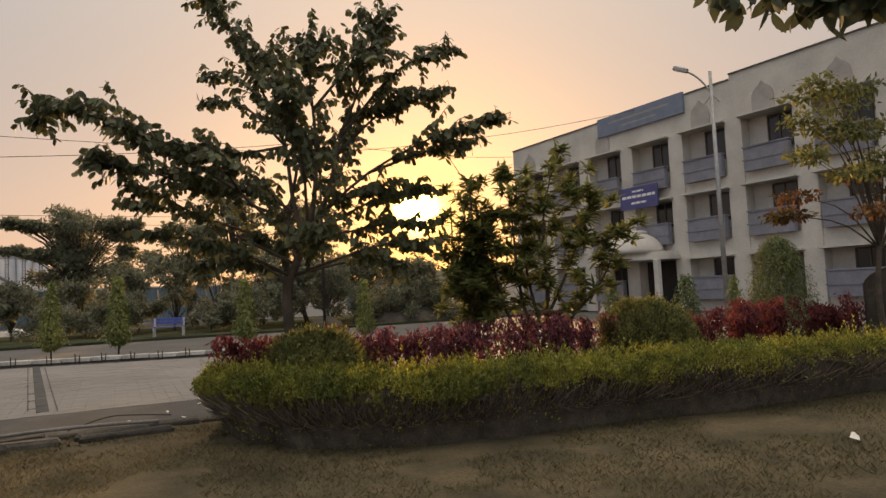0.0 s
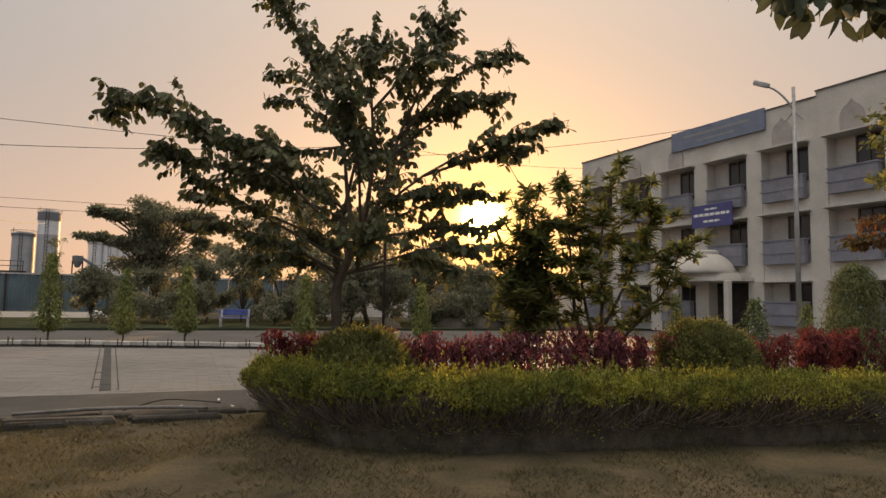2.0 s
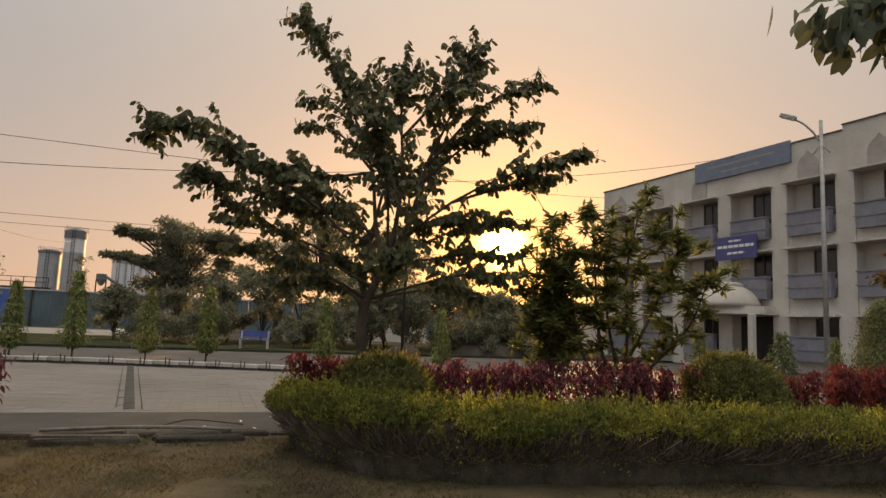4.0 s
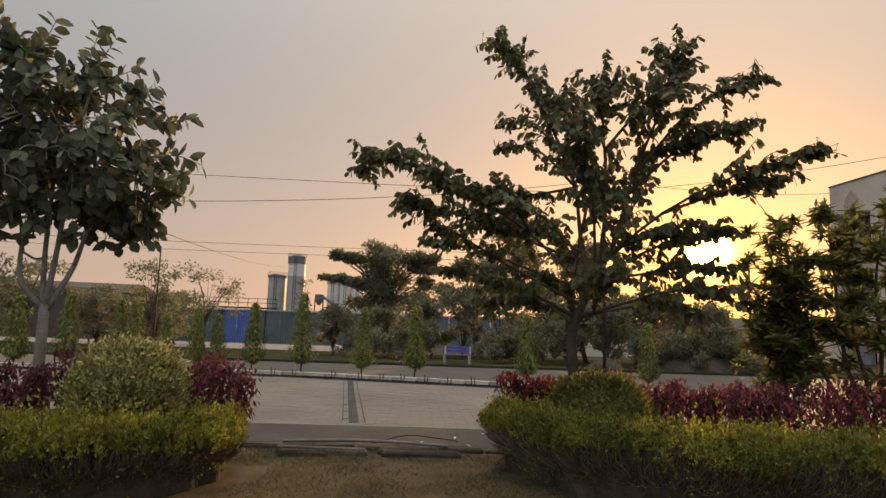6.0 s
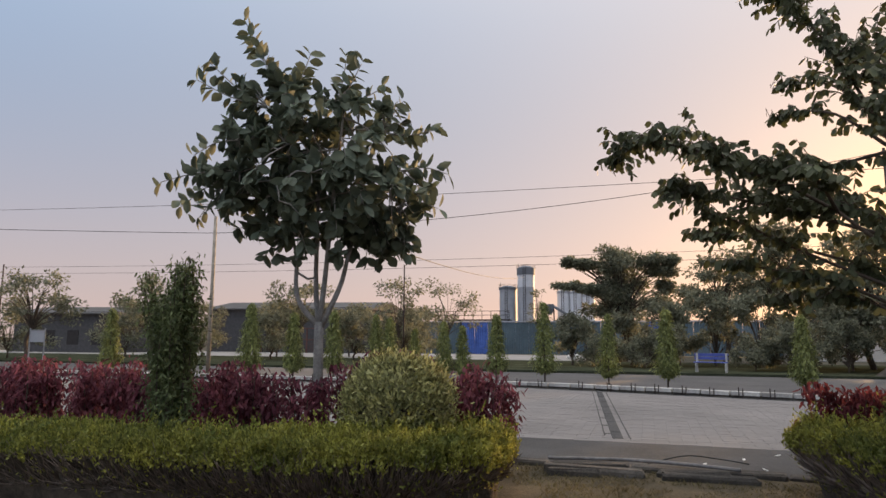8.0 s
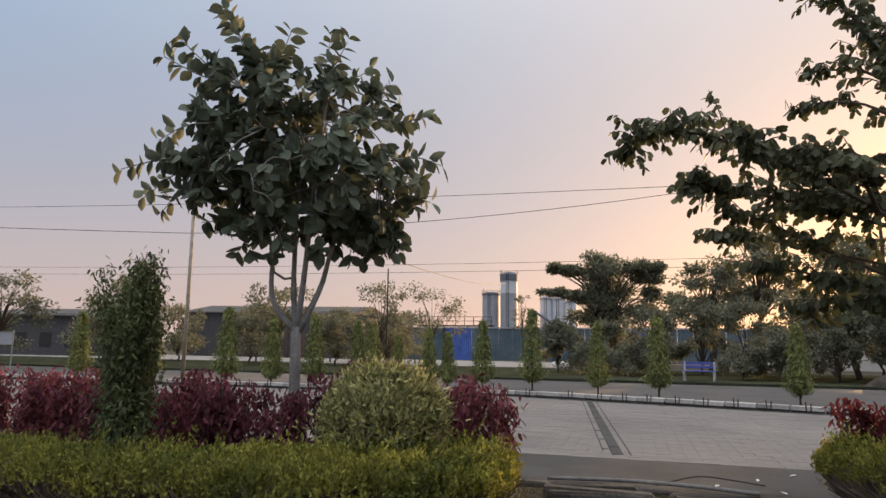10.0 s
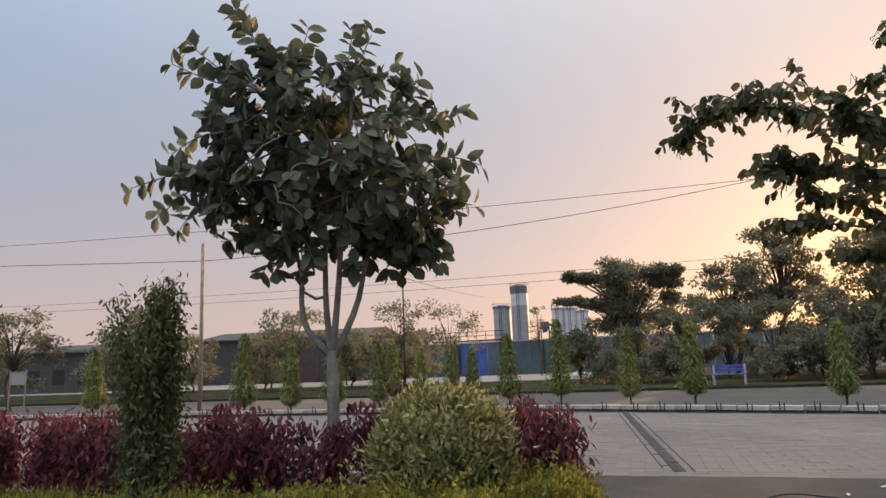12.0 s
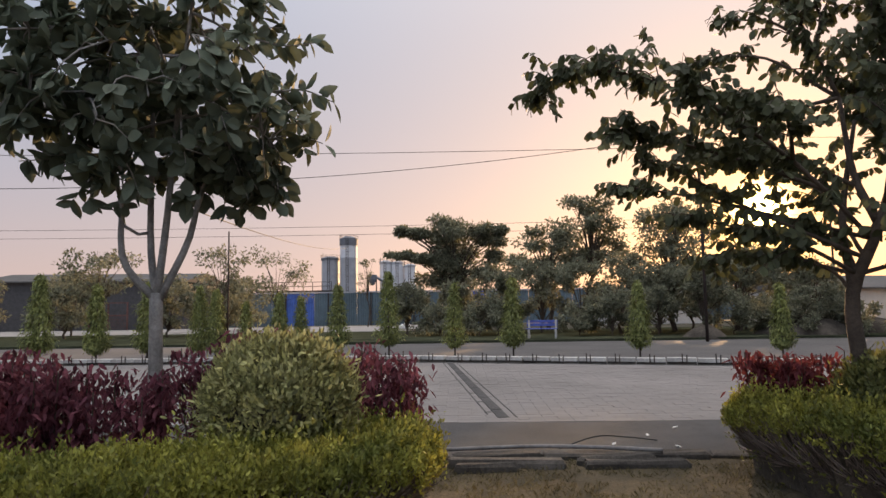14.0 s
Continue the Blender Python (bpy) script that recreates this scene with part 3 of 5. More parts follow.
def dome_bush(at, radius, height, seed, label, mat=None, n=16000):
    """A bush clipped to a dome, on short stems."""
    rng = np.random.default_rng(seed)
    b = thing("dome_bush", at, label, "bush", "clipped dome bushes")
    low = height - radius * 1.25
    # added dark body for the shade within the dome
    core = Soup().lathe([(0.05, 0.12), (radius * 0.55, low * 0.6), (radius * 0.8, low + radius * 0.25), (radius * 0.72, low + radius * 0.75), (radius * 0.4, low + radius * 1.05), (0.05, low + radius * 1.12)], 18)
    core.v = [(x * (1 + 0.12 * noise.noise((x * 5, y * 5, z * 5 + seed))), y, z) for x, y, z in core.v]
    part("shade_core", core, CORE_SHADE, b)
    for i in range(7):
        a, r = rng.uniform(0, 6.28), rng.uniform(0.02, 0.14)
        part("stem", Soup().tube([(r * math.cos(a), r * math.sin(a), -0.06), (2.2 * r * math.cos(a), 2.2 * r * math.sin(a), 0.3), (3 * r * math.cos(a), 3 * r * math.sin(a), 0.6)], [0.016, 0.012, 0.008], 5), BARK_DARK, b)
    t = rng.uniform(0, 2 * np.pi, n)
    c = rng.uniform(-0.75, 1.0, n)
    s = np.sqrt(1 - c * c)
    q = np.stack([s * np.cos(t), s * np.sin(t), c], 1)
    rz = np.where(c > 0, height - low - radius * 0.45, low + radius * 0.35)
    p = q * np.stack([np.full(n, radius), np.full(n, radius), rz], 1)
    p[:, 2] += low + radius * 0.45
    lump = np.array([noise.noise((v[0] * 4, v[1] * 4, v[2] * 4 + seed)) for v in p])
    p += q * (lump * 0.11 - 0.02 + rng.normal(0, 0.045, n) + (rng.random(n) < 0.08) * rng.uniform(0.0, 0.12, n))[:, None]
    p[:, 2] = np.maximum(p[:, 2], 0.1)
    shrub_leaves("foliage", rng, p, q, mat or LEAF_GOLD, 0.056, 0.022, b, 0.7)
    return b


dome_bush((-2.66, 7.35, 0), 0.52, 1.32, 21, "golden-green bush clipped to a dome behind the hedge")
dome_bush((2.34, 7.95, 0), 0.52, 1.1, 22, "dull yellow-green bush clipped to a low dome", LEAF_DOME)
dome_bush((7.75, 8.25, 0), 0.7, 1.22, 23, "yellow-green bush clipped to a broad dome", LEAF_DOME, 20000)


def red_bush(at, height, spread, seed, mat):
    """Upright stems with hanging maroon leaves."""
    rng = np.random.default_rng(seed)
    b = thing("red_bush", at, "maroon-leaved bush with thin upright stems" if mat is LEAF_RED else "red bush with backlight painted into its crimson leaf colour", "bush", "red bushes")
    P, D = [], []
    for i in range(9):
        a, r = rng.uniform(0, 6.28), spread * math.sqrt(rng.random())
        x, y = r * math.cos(a), r * math.sin(a)
        h = height * rng.uniform(0.72, 1.0)
        line = curve_points([(x * 0.35, y * 0.35, -0.06), (x * 0.85, y * 0.85, h * 0.5), (x, y, h)], 7)
        part("stem", Soup().tube(line, [0.011 - 0.001 * k for k in range(7)], 5), BARK_DARK, b)
        for k in range(125):
            f = rng.uniform(0.24, 1.0) ** 0.55
            c = line[0].lerp(line[3], f * 2) if f < 0.5 else line[3].lerp(line[6], f * 2 - 1)
            P.append((c.x + rng.normal(0, 0.07), c.y + rng.normal(0, 0.07), c.z + rng.normal(0, 0.03)))
            t = rng.uniform(0, 6.28)
            D.append((math.cos(t), math.sin(t), rng.uniform(-2.2, -0.2)))
    D = np.array(D)
    me = leaf_mesh("foliage", rng, np.array(P), D, np.array([0, 0, 1.0]) + rng.normal(0, 0.3, D.shape), 0.09, 0.033)
    part("foliage", me, mat, b)
    return b


r = random.Random(4)
row = [(-1.98, 8.2, 1.25), (-2.4, 8.5, 1.25), (-3.05, 8.35, 1.4), (-3.5, 8.2, 1.36)] + [(-3.95 - 0.38 * i, 7.95 - 0.02 * i + r.uniform(-0.3, 0.25), r.uniform(1.15, 1.35)) for i in range(25)]
for i, (x, y, h) in enumerate(row):
    red_bush((x, y, 0), h, 0.42, 100 + i, LEAF_RED)
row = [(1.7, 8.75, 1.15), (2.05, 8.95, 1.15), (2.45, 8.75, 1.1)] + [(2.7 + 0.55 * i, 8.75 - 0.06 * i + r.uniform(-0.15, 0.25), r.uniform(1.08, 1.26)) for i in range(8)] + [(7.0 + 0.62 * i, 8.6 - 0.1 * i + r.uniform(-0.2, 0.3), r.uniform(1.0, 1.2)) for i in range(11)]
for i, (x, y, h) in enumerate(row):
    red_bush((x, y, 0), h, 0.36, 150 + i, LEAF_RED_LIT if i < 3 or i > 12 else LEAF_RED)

# ---- trees ----


def limb(s, pts, r0, r1, n=9):
    line = curve_points(pts, n)
    s.tube(line, [r0 + (r1 - r0) * i / (n - 1) for i in range(n)], 7)
    return line


def shoot(rng, wood, a, e, P, D, gap=0.033):
    """A thin arching shoot from a to e with hanging leaves in two rows."""
    run = e - a
    m = a.lerp(e, 0.5) + Vector((0, 0, 0.02 + 0.08 * run.length))
    line = curve_points([a, m, e], 6)
    wood.tube(line, [0.008, 0.007, 0.006, 0.005, 0.004, 0.003], 4, False)
    side = run.cross(Vector((0, 0, 1))).normalized()
    n = max(5, int(run.length / gap))
    for j in range(n):
        f = (0.08 + 0.92 * (j + 0.6 * rng.random()) / n) * 5
        k = min(int(f), 4)
        p = line[k].lerp(line[k + 1], f - k)
        q = side * (0.75 if j % 2 else -0.75) + run.normalized() * 0.45
        P.append(tuple(p + Vector(rng.normal(0, 0.008, 3))))
        D.append((q.x + rng.normal(0, 0.25), q.y + rng.normal(0, 0.25), -1.0 + rng.normal(0, 0.45)))


def kachnar_tree():
    """Spreading small tree with long outreaching limbs and two-lobed leaves."""
    rng = np.random.default_rng(31)
    t = thing("spreading_tree", (1.95, 8.3, 0), "dark spreading tree with long limbs and round leaves", "tree", turn=radians(-18.6))
    wood, pods, P, D = Soup(), Soup(), [], []
    joints = limb(wood, [(0.2, 0, -0.1), (0.18, 0.02, 0.9), (0.14, 0, 1.6), (0.33, -0.04, 2.1), (0.48, -0.06, 2.6), (0.55, 0, 3.3)], 0.085, 0.02, 18)
    stems = [[(0.36, -0.04, 2.25), (0.24, 0.1, 2.7), (0.17, 0.1, 3.4)], [(0.15, 0, 1.66), (0.14, 0.15, 2.3), (0.3, 0.2, 3.2)], [(0.3, -0.04, 2.1), (0.62, 0.1, 2.7), (0.84, 0.05, 3.5)]]
    for s in stems:
        joints = joints + limb(wood, s, 0.042, 0.018)
    left_limbs = [
        ([(0.3, 0, 2.1), (-0.25, -0.4, 2.7), (-0.95, -0.95, 3.16), (-1.45, -1.15, 3.38), (-1.88, -1.1, 3.55), (-2.32, -0.6, 3.66), (-2.68, -0.06, 3.63)], 0.15, 900, 0.15),
        ([(-0.85, -0.9, 3.05), (-1.0, -1.3, 3.1), (-1.1, -1.7, 3.2)], 0.2, 260, 0.13),
        ([(-0.25, -0.4, 2.7), (-0.42, -1.0, 2.98), (-0.7, -1.42, 3.06)], 0.25, 330, 0.15),
        ([(0.1, 0.1, 2.5), (-0.7, -0.3, 2.82), (-1.35, -0.65, 3.0), (-1.78, -0.85, 3.06)], 0.2, 560, 0.18),
        ([(0.2, 0, 2.0), (-0.7, -0.1, 2.45), (-1.2, -0.35, 2.75), (-1.5, -0.42, 2.86)], 0.2, 320, 0.14),
        ([(0.2, 0, 2.1), (-0.8, 0.5, 2.55), (-1.5, 0.7, 2.78), (-1.95, 0.8, 2.84)], 0.25, 330, 0.17),
    ]
    upper_limbs = [
        ([(0.17, 0.1, 3.36), (-0.32, 0, 4.6), (-0.86, -0.1, 5.4)], 0.12, 600, 0.19),
        ([(0.1, 0, 3.8), (-0.35, 0.1, 4.2), (-0.86, 0.2, 4.33)], 0.2, 120, 0.1),
        ([(0.15, 0, 3.4), (-0.4, 0.6, 4.05), (-1.1, 1.35, 4.34)], 0.2, 200, 0.12),
        ([(0.55, 0, 3.4), (0.5, -0.1, 4.2), (0.52, 0, 4.78)], 0.25, 380, 0.22),
        ([(0.84, 0, 3.45), (1.2, 0.1, 4.4), (1.4, 0.2, 5.06)], 0.25, 520, 0.22),
        ([(0.84, 0, 3.5), (1.6, 0, 4.35), (2.3, -0.1, 4.58)], 0.3, 330, 0.16),
        ([(0.75, 0.1, 3.2), (1.5, 0.2, 3.95), (2.1, 0.2, 4.1)], 0.25, 330, 0.18),
    ]
    right_limbs = [
        ([(0.45, 0, 2.3), (1.1, -0.2, 2.95), (1.85, -0.3, 3.35), (2.25, -0.7, 3.4), (2.62, -1.0, 3.46)], 0.3, 560, 0.15),
        ([(1.3, -0.2, 2.9), (1.9, -0.2, 3.25), (2.5, -0.2, 3.34)], 0.3, 200, 0.14),
        ([(0.45, 0.1, 2.2), (1.2, 0.2, 2.7), (1.9, 0.1, 2.84)], 0.3, 300, 0.16),
        ([(0.5, 0, 2.8), (0.5, 0.3, 3.2), (0.4, 0.5, 3.6)], 0.2, 340, 0.28),
        ([(0.8, 0, 3.5), (1.1, 0.1, 3.8), (1.5, 0.1, 3.9)], 0.2, 300, 0.2),
        ([(0.3, 0, 1.7), (0.1, 0.02, 2.05), (-0.2, 0.05, 2.3)], 0.25, 240, 0.13),
        ([(0.3, 0, 1.55), (-0.02, 0.05, 1.85), (-0.55, 0, 2.05)], 0.35, 200, 0.13),
    ]
    inner_limbs = [
        ([(0.3, 0, 1.9), (0.1, 0.7, 2.6), (-0.4, 1.2, 3.2)], 0.25, 380, 0.24),
        ([(0.5, 0, 2.4), (0.8, 0.8, 3.2), (0.9, 1.3, 3.9)], 0.25, 380, 0.24),
        ([(0.4, 0, 2.4), (0.4, -0.7, 3.2), (0.2, -1.1, 3.9)], 0.3, 380, 0.22),
        ([(0.0, 0, 3.3), (-0.4, 0.0, 3.3), (-0.8, -0.1, 3.35)], 0.2, 240, 0.17),
        ([(0.6, 0, 3.9), (1.0, -0.3, 4.3), (1.2, -0.4, 4.4)], 0.2, 300, 0.24),
        ([(0.2, 0, 3.8), (0.1, 0.3, 4.3), (-0.1, 0.4, 4.6)], 0.2, 300, 0.24),
        ([(0.2, 0, 2.6), (-0.3, 0.1, 2.9), (-0.9, 0.1, 3.0)], 0.2, 380, 0.26),
        ([(0.4, 0, 2.4), (0.8, -0.2, 2.7), (1.3, -0.2, 2.75)], 0.2, 340, 0.24),
    ]
    low_limbs = [
        ([(0.33, 0, 1.72), (0.9, -0.3, 2.0), (1.4, -0.4, 2.12), (1.75, -0.5, 2.05)], 0.3, 360, 0.15),
        ([(0.45, 0.1, 2.1), (1.0, 0.3, 2.35), (1.5, 0.4, 2.45), (1.95, 0.4, 2.38)], 0.3, 360, 0.14),
        ([(0.33, 0, 1.72), (0.8, 0.5, 1.95), (1.3, 0.7, 2.0), (1.65, 0.7, 1.85)], 0.35, 360, 0.14),
        ([(0.3, 0, 1.75), (-0.3, -0.4, 2.05), (-0.8, -0.6, 2.2), (-1.3, -0.6, 2.3)], 0.25, 360, 0.16),
        ([(0.3, 0, 1.7), (-0.2, 0.4, 1.95), (-0.7, 0.6, 2.05), (-1.1, 0.7, 1.98)], 0.3, 360, 0.15),
        ([(0.35, 0, 1.8), (0.5, -0.5, 2.1), (0.6, -0.8, 2.25)], 0.3, 360, 0.17),
    ]
    for pts, start, count, reach in left_limbs + upper_limbs + right_limbs + inner_limbs + low_limbs:
        near = min(joints, key=lambda c: (c - Vector(pts[0])).length)
        line = limb(wood, [near] + pts[1:], 0.021, 0.005, 12)
        joints = joints + line[1:8]
        for q in range(max(13, count // 12)):
            f = start + (1 - start) * rng.random() ** 0.75
            k = min(int(f * 11), 10)
            run = (line[k + 1] - line[k]).normalized()
            o = (run * 0.7 + Vector((rng.normal(0, 0.6), rng.normal(0, 0.6), rng.normal(0.0, 0.24)))).normalized() * rng.uniform(1.0, 3.4) * max(reach, 0.12) * (1.2 - 0.5 * f)
            shoot(rng, wood, line[k], line[k] + o, P, D)
        shoot(rng, wood, line[8], line[11], P, D)
        if pts[-1][2] > 3.3:
            # thin flower stalks and pods on the outer tips
            for q in range(4):
                a = line[11] + Vector(rng.normal(0, 0.05, 3))
                e = a + Vector((rng.normal(0.02, 0.06), rng.normal(0, 0.06), rng.uniform(0.02, 0.1)))
                pods.tube([a, e, e + Vector((rng.normal(0.02, 0.03), rng.normal(0, 0.03), rng.uniform(-0.2, 0.05)))], [0.003, 0.003, 0.004], 4, False)
    part("trunk", wood, BARK_DARK, t, smooth=True)
    D = np.array(D)
    me = leaf_mesh("crown", rng, np.array(P), D, rng.normal(0, 0.6, D.shape) + np.array([0, -0.4, 0.6]), 0.098, 0.058, lobes=True)
    part("crown", me, LEAF_DARK, t)
    tagged(part("pods", pods, BARK_DARK, t), "thin dry pods and flower stalks", kind="stuff")


def broad_leaf_tree():
    """Young tree on a pale trunk that forks, with a round crown of large leaves."""
    rng = np.random.default_rng(32)
    t = thing("broad_leaf_tree", (-3.9, 7.86, 0), "young tree with pale forked trunk and large leathery leaves", "tree", turn=radians(17.4))
    wood, P, D = Soup(), [], []
    limb(wood, [(0.06, 0, -0.1), (0.05, 0, 0.9), (0.04, 0, 1.72)], 0.066, 0.054)
    forks = [[(0.04, 0, 1.66), (-0.22, 0, 2.0), (-0.28, 0.05, 2.6), (-0.6, 0.1, 3.4)], [(0.04, 0, 1.66), (-0.03, 0.1, 2.2), (-0.05, 0.2, 3.2), (-0.1, 0.3, 4.2)],
             [(0.04, 0, 1.66), (0.12, -0.1, 2.3), (0.2, -0.2, 3.2), (0.3, -0.2, 4.2)], [(0.06, 0, 1.66), (0.28, 0, 2.15), (0.42, 0.05, 2.7), (0.9, 0, 3.6)]]
    for f in forks:
        limb(wood, f, 0.036, 0.014, 12)
    wood.tube([(-0.25, 0.02, 2.3), (-0.12, 0.06, 2.22), (-0.03, 0.1, 2.24)], [0.014] * 3, 6)
    nodes = []
    for i in range(26):
        v = rng.normal(0, 1, 3)
        v /= np.linalg.norm(v)
        f = forks[i % 4]
        a = Vector(f[2]).lerp(Vector(f[3]), rng.uniform(0.0, 0.95))
        e = Vector((0.02 + 1.0 * v[0], 0.85 * v[1], 3.5 - 0.12 * v[0] + 0.85 * v[2]))
        line = limb(wood, [a, a.lerp(e, 0.5) + Vector((0, 0, 0.07)), e], 0.015, 0.006, 7)
        nodes += line[2:]
    # long leafy shoots that stand out of the crown
    shoots = [(-1.9, 0.0, 3.36), (-1.72, 0.2, 3.1), (-1.56, 0.1, 3.72), (-1.54, 0.0, 4.64), (-1.36, -0.1, 4.82), (-1.0, 0.05, 5.42), (-0.85, -0.1, 5.1), (-0.42, 0.2, 4.85), (-0.16, 0.0, 4.98), (0.27, 0.1, 5.0), (0.5, -0.3, 4.72),
              (0.7, 0.2, 4.62), (0.98, 0.0, 4.38), (1.36, 0.0, 4.02), (1.52, 0.1, 3.5), (1.4, -0.2, 3.02), (1.1, 0.0, 2.5), (0.85, 0.1, 2.5), (-0.6, 0.0, 2.5), (-1.45, 0.1, 2.95)]
    for x, y, z in shoots:
        tip = Vector((x, y, z))
        hub = min(nodes, key=lambda c: (c - tip).length)
        mid = hub.lerp(tip, 0.5) + Vector((0, 0, -0.05 if z > 3.9 else 0.06))
        line = curve_points([hub, mid, tip], 9)
        wood.tube(line, [0.011 - 0.0008 * k for k in range(9)], 5, False)
        run = (tip - hub).normalized()
        across = run.cross(Vector((0, 1, 0.2))).normalized()
        n = max(5, int((tip - hub).length / 0.055))
        for j in range(n + 2):
            k = min(8, int(2 + 6.5 * j / n))
            P.append(tuple(line[k] + Vector(rng.normal(0, 0.015, 3))))
            D.append(tuple(across * (0.9 if j % 2 else -0.9) + run * 0.7 + Vector(rng.normal(0, 0.3, 3)) + Vector((0, 0, -0.15))))
    for i in range(385):
        v = rng.normal(0, 1, 3)
        v /= np.linalg.norm(v)
        k = rng.random() ** 0.33 * rng.uniform(0.86, 1.08)
        if i < 270:
            tip = Vector((0.05 + 1.3 * k * v[0], 1.12 * k * v[1], 3.46 - 0.14 * v[0] + 1.12 * k * v[2]))
        elif i < 310:
            tip = Vector((-0.95 + 0.6 * k * v[0], 0.6 * k * v[1], 3.2 + 0.42 * k * v[2]))
        elif i > 349:
            tip = Vector((0.72 + 0.4 * k * v[0], 0.5 * k * v[1], 2.72 + 0.36 * k * v[2]))
        else:
            tip = Vector((-0.6 + 0.6 * k * v[0], 0.6 * k * v[1], 4.25 + 0.55 * k * v[2]))
        hub = min(nodes, key=lambda c: (c - tip).length)
        if (tip - hub).length < 0.12:
            hub = hub + Vector((0, 0, -0.12))
        mid = hub.lerp(tip, 0.55) + Vector((0, 0, 0.04))
        wood.tube([hub, mid, tip], [0.008, 0.006, 0.004], 5, False)
        out = (tip - hub).normalized()
        for j in range(int(rng.integers(7, 12))):
            P.append(tuple(mid.lerp(tip, rng.uniform(0.0, 1.0))))
            D.append(tuple(out * 0.5 + Vector(rng.normal(0, 0.7, 3)) + Vector((0, 0, -0.25))))
    part("trunk", wood, BARK, t, smooth=True)
    D = np.array(D)
    face = np.array(P) - np.array([0.05, 0, 3.1])
    me = leaf_mesh("crown", rng, np.array(P), D, unit(face) + rng.normal(0, 0.55, D.shape), 0.175, 0.11, broad=True)
    part("crown", me, LEAF_BIG, t)


kachnar_tree()
broad_leaf_tree()


def whorl_tree(at, stems, seed, label, leaf=0.19, width=0.055, per=33, mat=None):
    """A small tree whose branch ends carry whorls of long leaves."""
    rng = np.random.default_rng(seed)
    t = thing("whorl_leaf_tree", at, label, "tree")
    wood, P, D = Soup(), [], []
    for pts, r0 in stems:
        line = limb(wood, pts, r0, 0.008)
        for k in range(3, 9):
            for j in range(per if k == 8 else per // 3):
                p = line[k] + Vector(rng.normal(0, 0.05, 3))
                P.append(tuple(p))
                D.append((rng.normal(0, 1), rng.normal(0, 1), rng.uniform(-0.5, 0.9)))
            if k > 2:
                for q in range(4):
                    o = Vector(rng.normal(0, 0.24, 3))
                    o.z = abs(o.z) * 0.8
                    e = line[k] + o
                    wood.tube([line[k], e], [0.008, 0.005], 5, False)
                    for j in range(per):
                        P.append(tuple(e + Vector(rng.normal(0, 0.03, 3))))
                        D.append((rng.normal(0, 1), rng.normal(0, 1), rng.uniform(-0.5, 0.9)))
    part("trunk", wood, BARK_DARK, t, smooth=True)
    D = np.array(D)
    me = leaf_mesh("crown", rng, np.array(P), D, np.array([0, 0, 1.0]) + rng.normal(0, 0.3, D.shape), leaf, width)
    part("crown", me, mat or LEAF_WHORL, t)


whorl_tree((5.4, 9.5, 0), [([(0, 0, -0.1), (0.02, 0, 1.2), (0, 0, 2.2), (-0.02, 0, 3.15)], 0.03), ([(0, 0, 0.8), (-0.15, 0.1, 1.6), (-0.3, 0.1, 2.2)], 0.02), ([(0, 0, 1.0), (0.15, -0.1, 1.8), (0.25, 0, 2.5)], 0.02),
    ([(0, 0, 0.5), (0.1, 0.15, 1.2), (0.05, 0.2, 1.9)], 0.02), ([(0, 0, 0.5), (-0.1, -0.1, 1.1), (-0.2, -0.1, 1.6)], 0.02)], 41, "slender shrub tree with whorls of narrow leaves")
whorl_tree((6.25, 9.0, 0), [([(0, 0, -0.1), (0, 0, 0.5), (-0.25, 0.1, 1.3), (-0.35, 0.1, 2.4), (-0.42, 0.1, 3.3)], 0.05), ([(0, 0, 0.45), (0.1, -0.1, 1.4), (0.15, 0, 2.5), (0.35, 0, 3.3)], 0.04), ([(0, 0, 0.4), (0.4, -0.25, 1.0), (0.8, -0.6, 1.6), (1.0, -0.8, 2.3)], 0.035),
    ([(0, 0, 0.4), (-0.4, 0.3, 1.1), (-0.6, 0.35, 1.9), (-0.7, 0.4, 2.6)], 0.035), ([(0.05, 0, 0.9), (0.4, -0.2, 1.7), (0.6, -0.4, 2.4), (0.75, -0.5, 2.9)], 0.03), ([(0, 0, 0.9), (0.0, 0.3, 1.8), (0.1, 0.5, 2.7)], 0.03)], 42, "many-stemmed small tree with whorled narrow leaves")


def cone_tree(at, height, width, seed, label, name="ashoka_tree", stem=0.45, mat=None, n=2200, leaf=0.13, point=0.6):
    """A narrow conical tree of hanging leaves on a short stem."""
    rng = np.random.default_rng(seed)
    t = thing(name, at, label, "tree", "conical trees along the road" if name == "ashoka_tree" else "")
    part("trunk", Soup().tube([(0, 0, -0.15), (0.01, 0, stem), (0, 0, height * 0.95)], [0.035, 0.03, 0.008], 7), BARK_DARK, t)
    f = rng.random(n) ** 1.25
    a = rng.uniform(0, 2 * np.pi, n)
    lump = 1 + 0.28 * np.sin(a * 3 + f * 9 + seed) * (1 - f)
    rad = width / 2 * (1 - f) ** point * np.clip(f * 9 + 0.35, 0, 1) * np.sqrt(rng.uniform(0.25, 1.0, n)) * lump
    p = np.stack([rad * np.cos(a), rad * np.sin(a), stem + (height - stem) * f], 1) + rng.normal(0, 0.045, (n, 3))
    d = np.stack([np.cos(a) * 0.5, np.sin(a) * 0.5, rng.uniform(-1.3, -0.3, n)], 1) + rng.normal(0, 0.35, (n, 3))
    me = leaf_mesh("crown", rng, p, d, np.stack([np.cos(a), np.sin(a), np.full(n, 0.4)], 1), leaf, leaf * 0.35)
    part("crown", me, mat or LEAF_ASH, t)
    return t


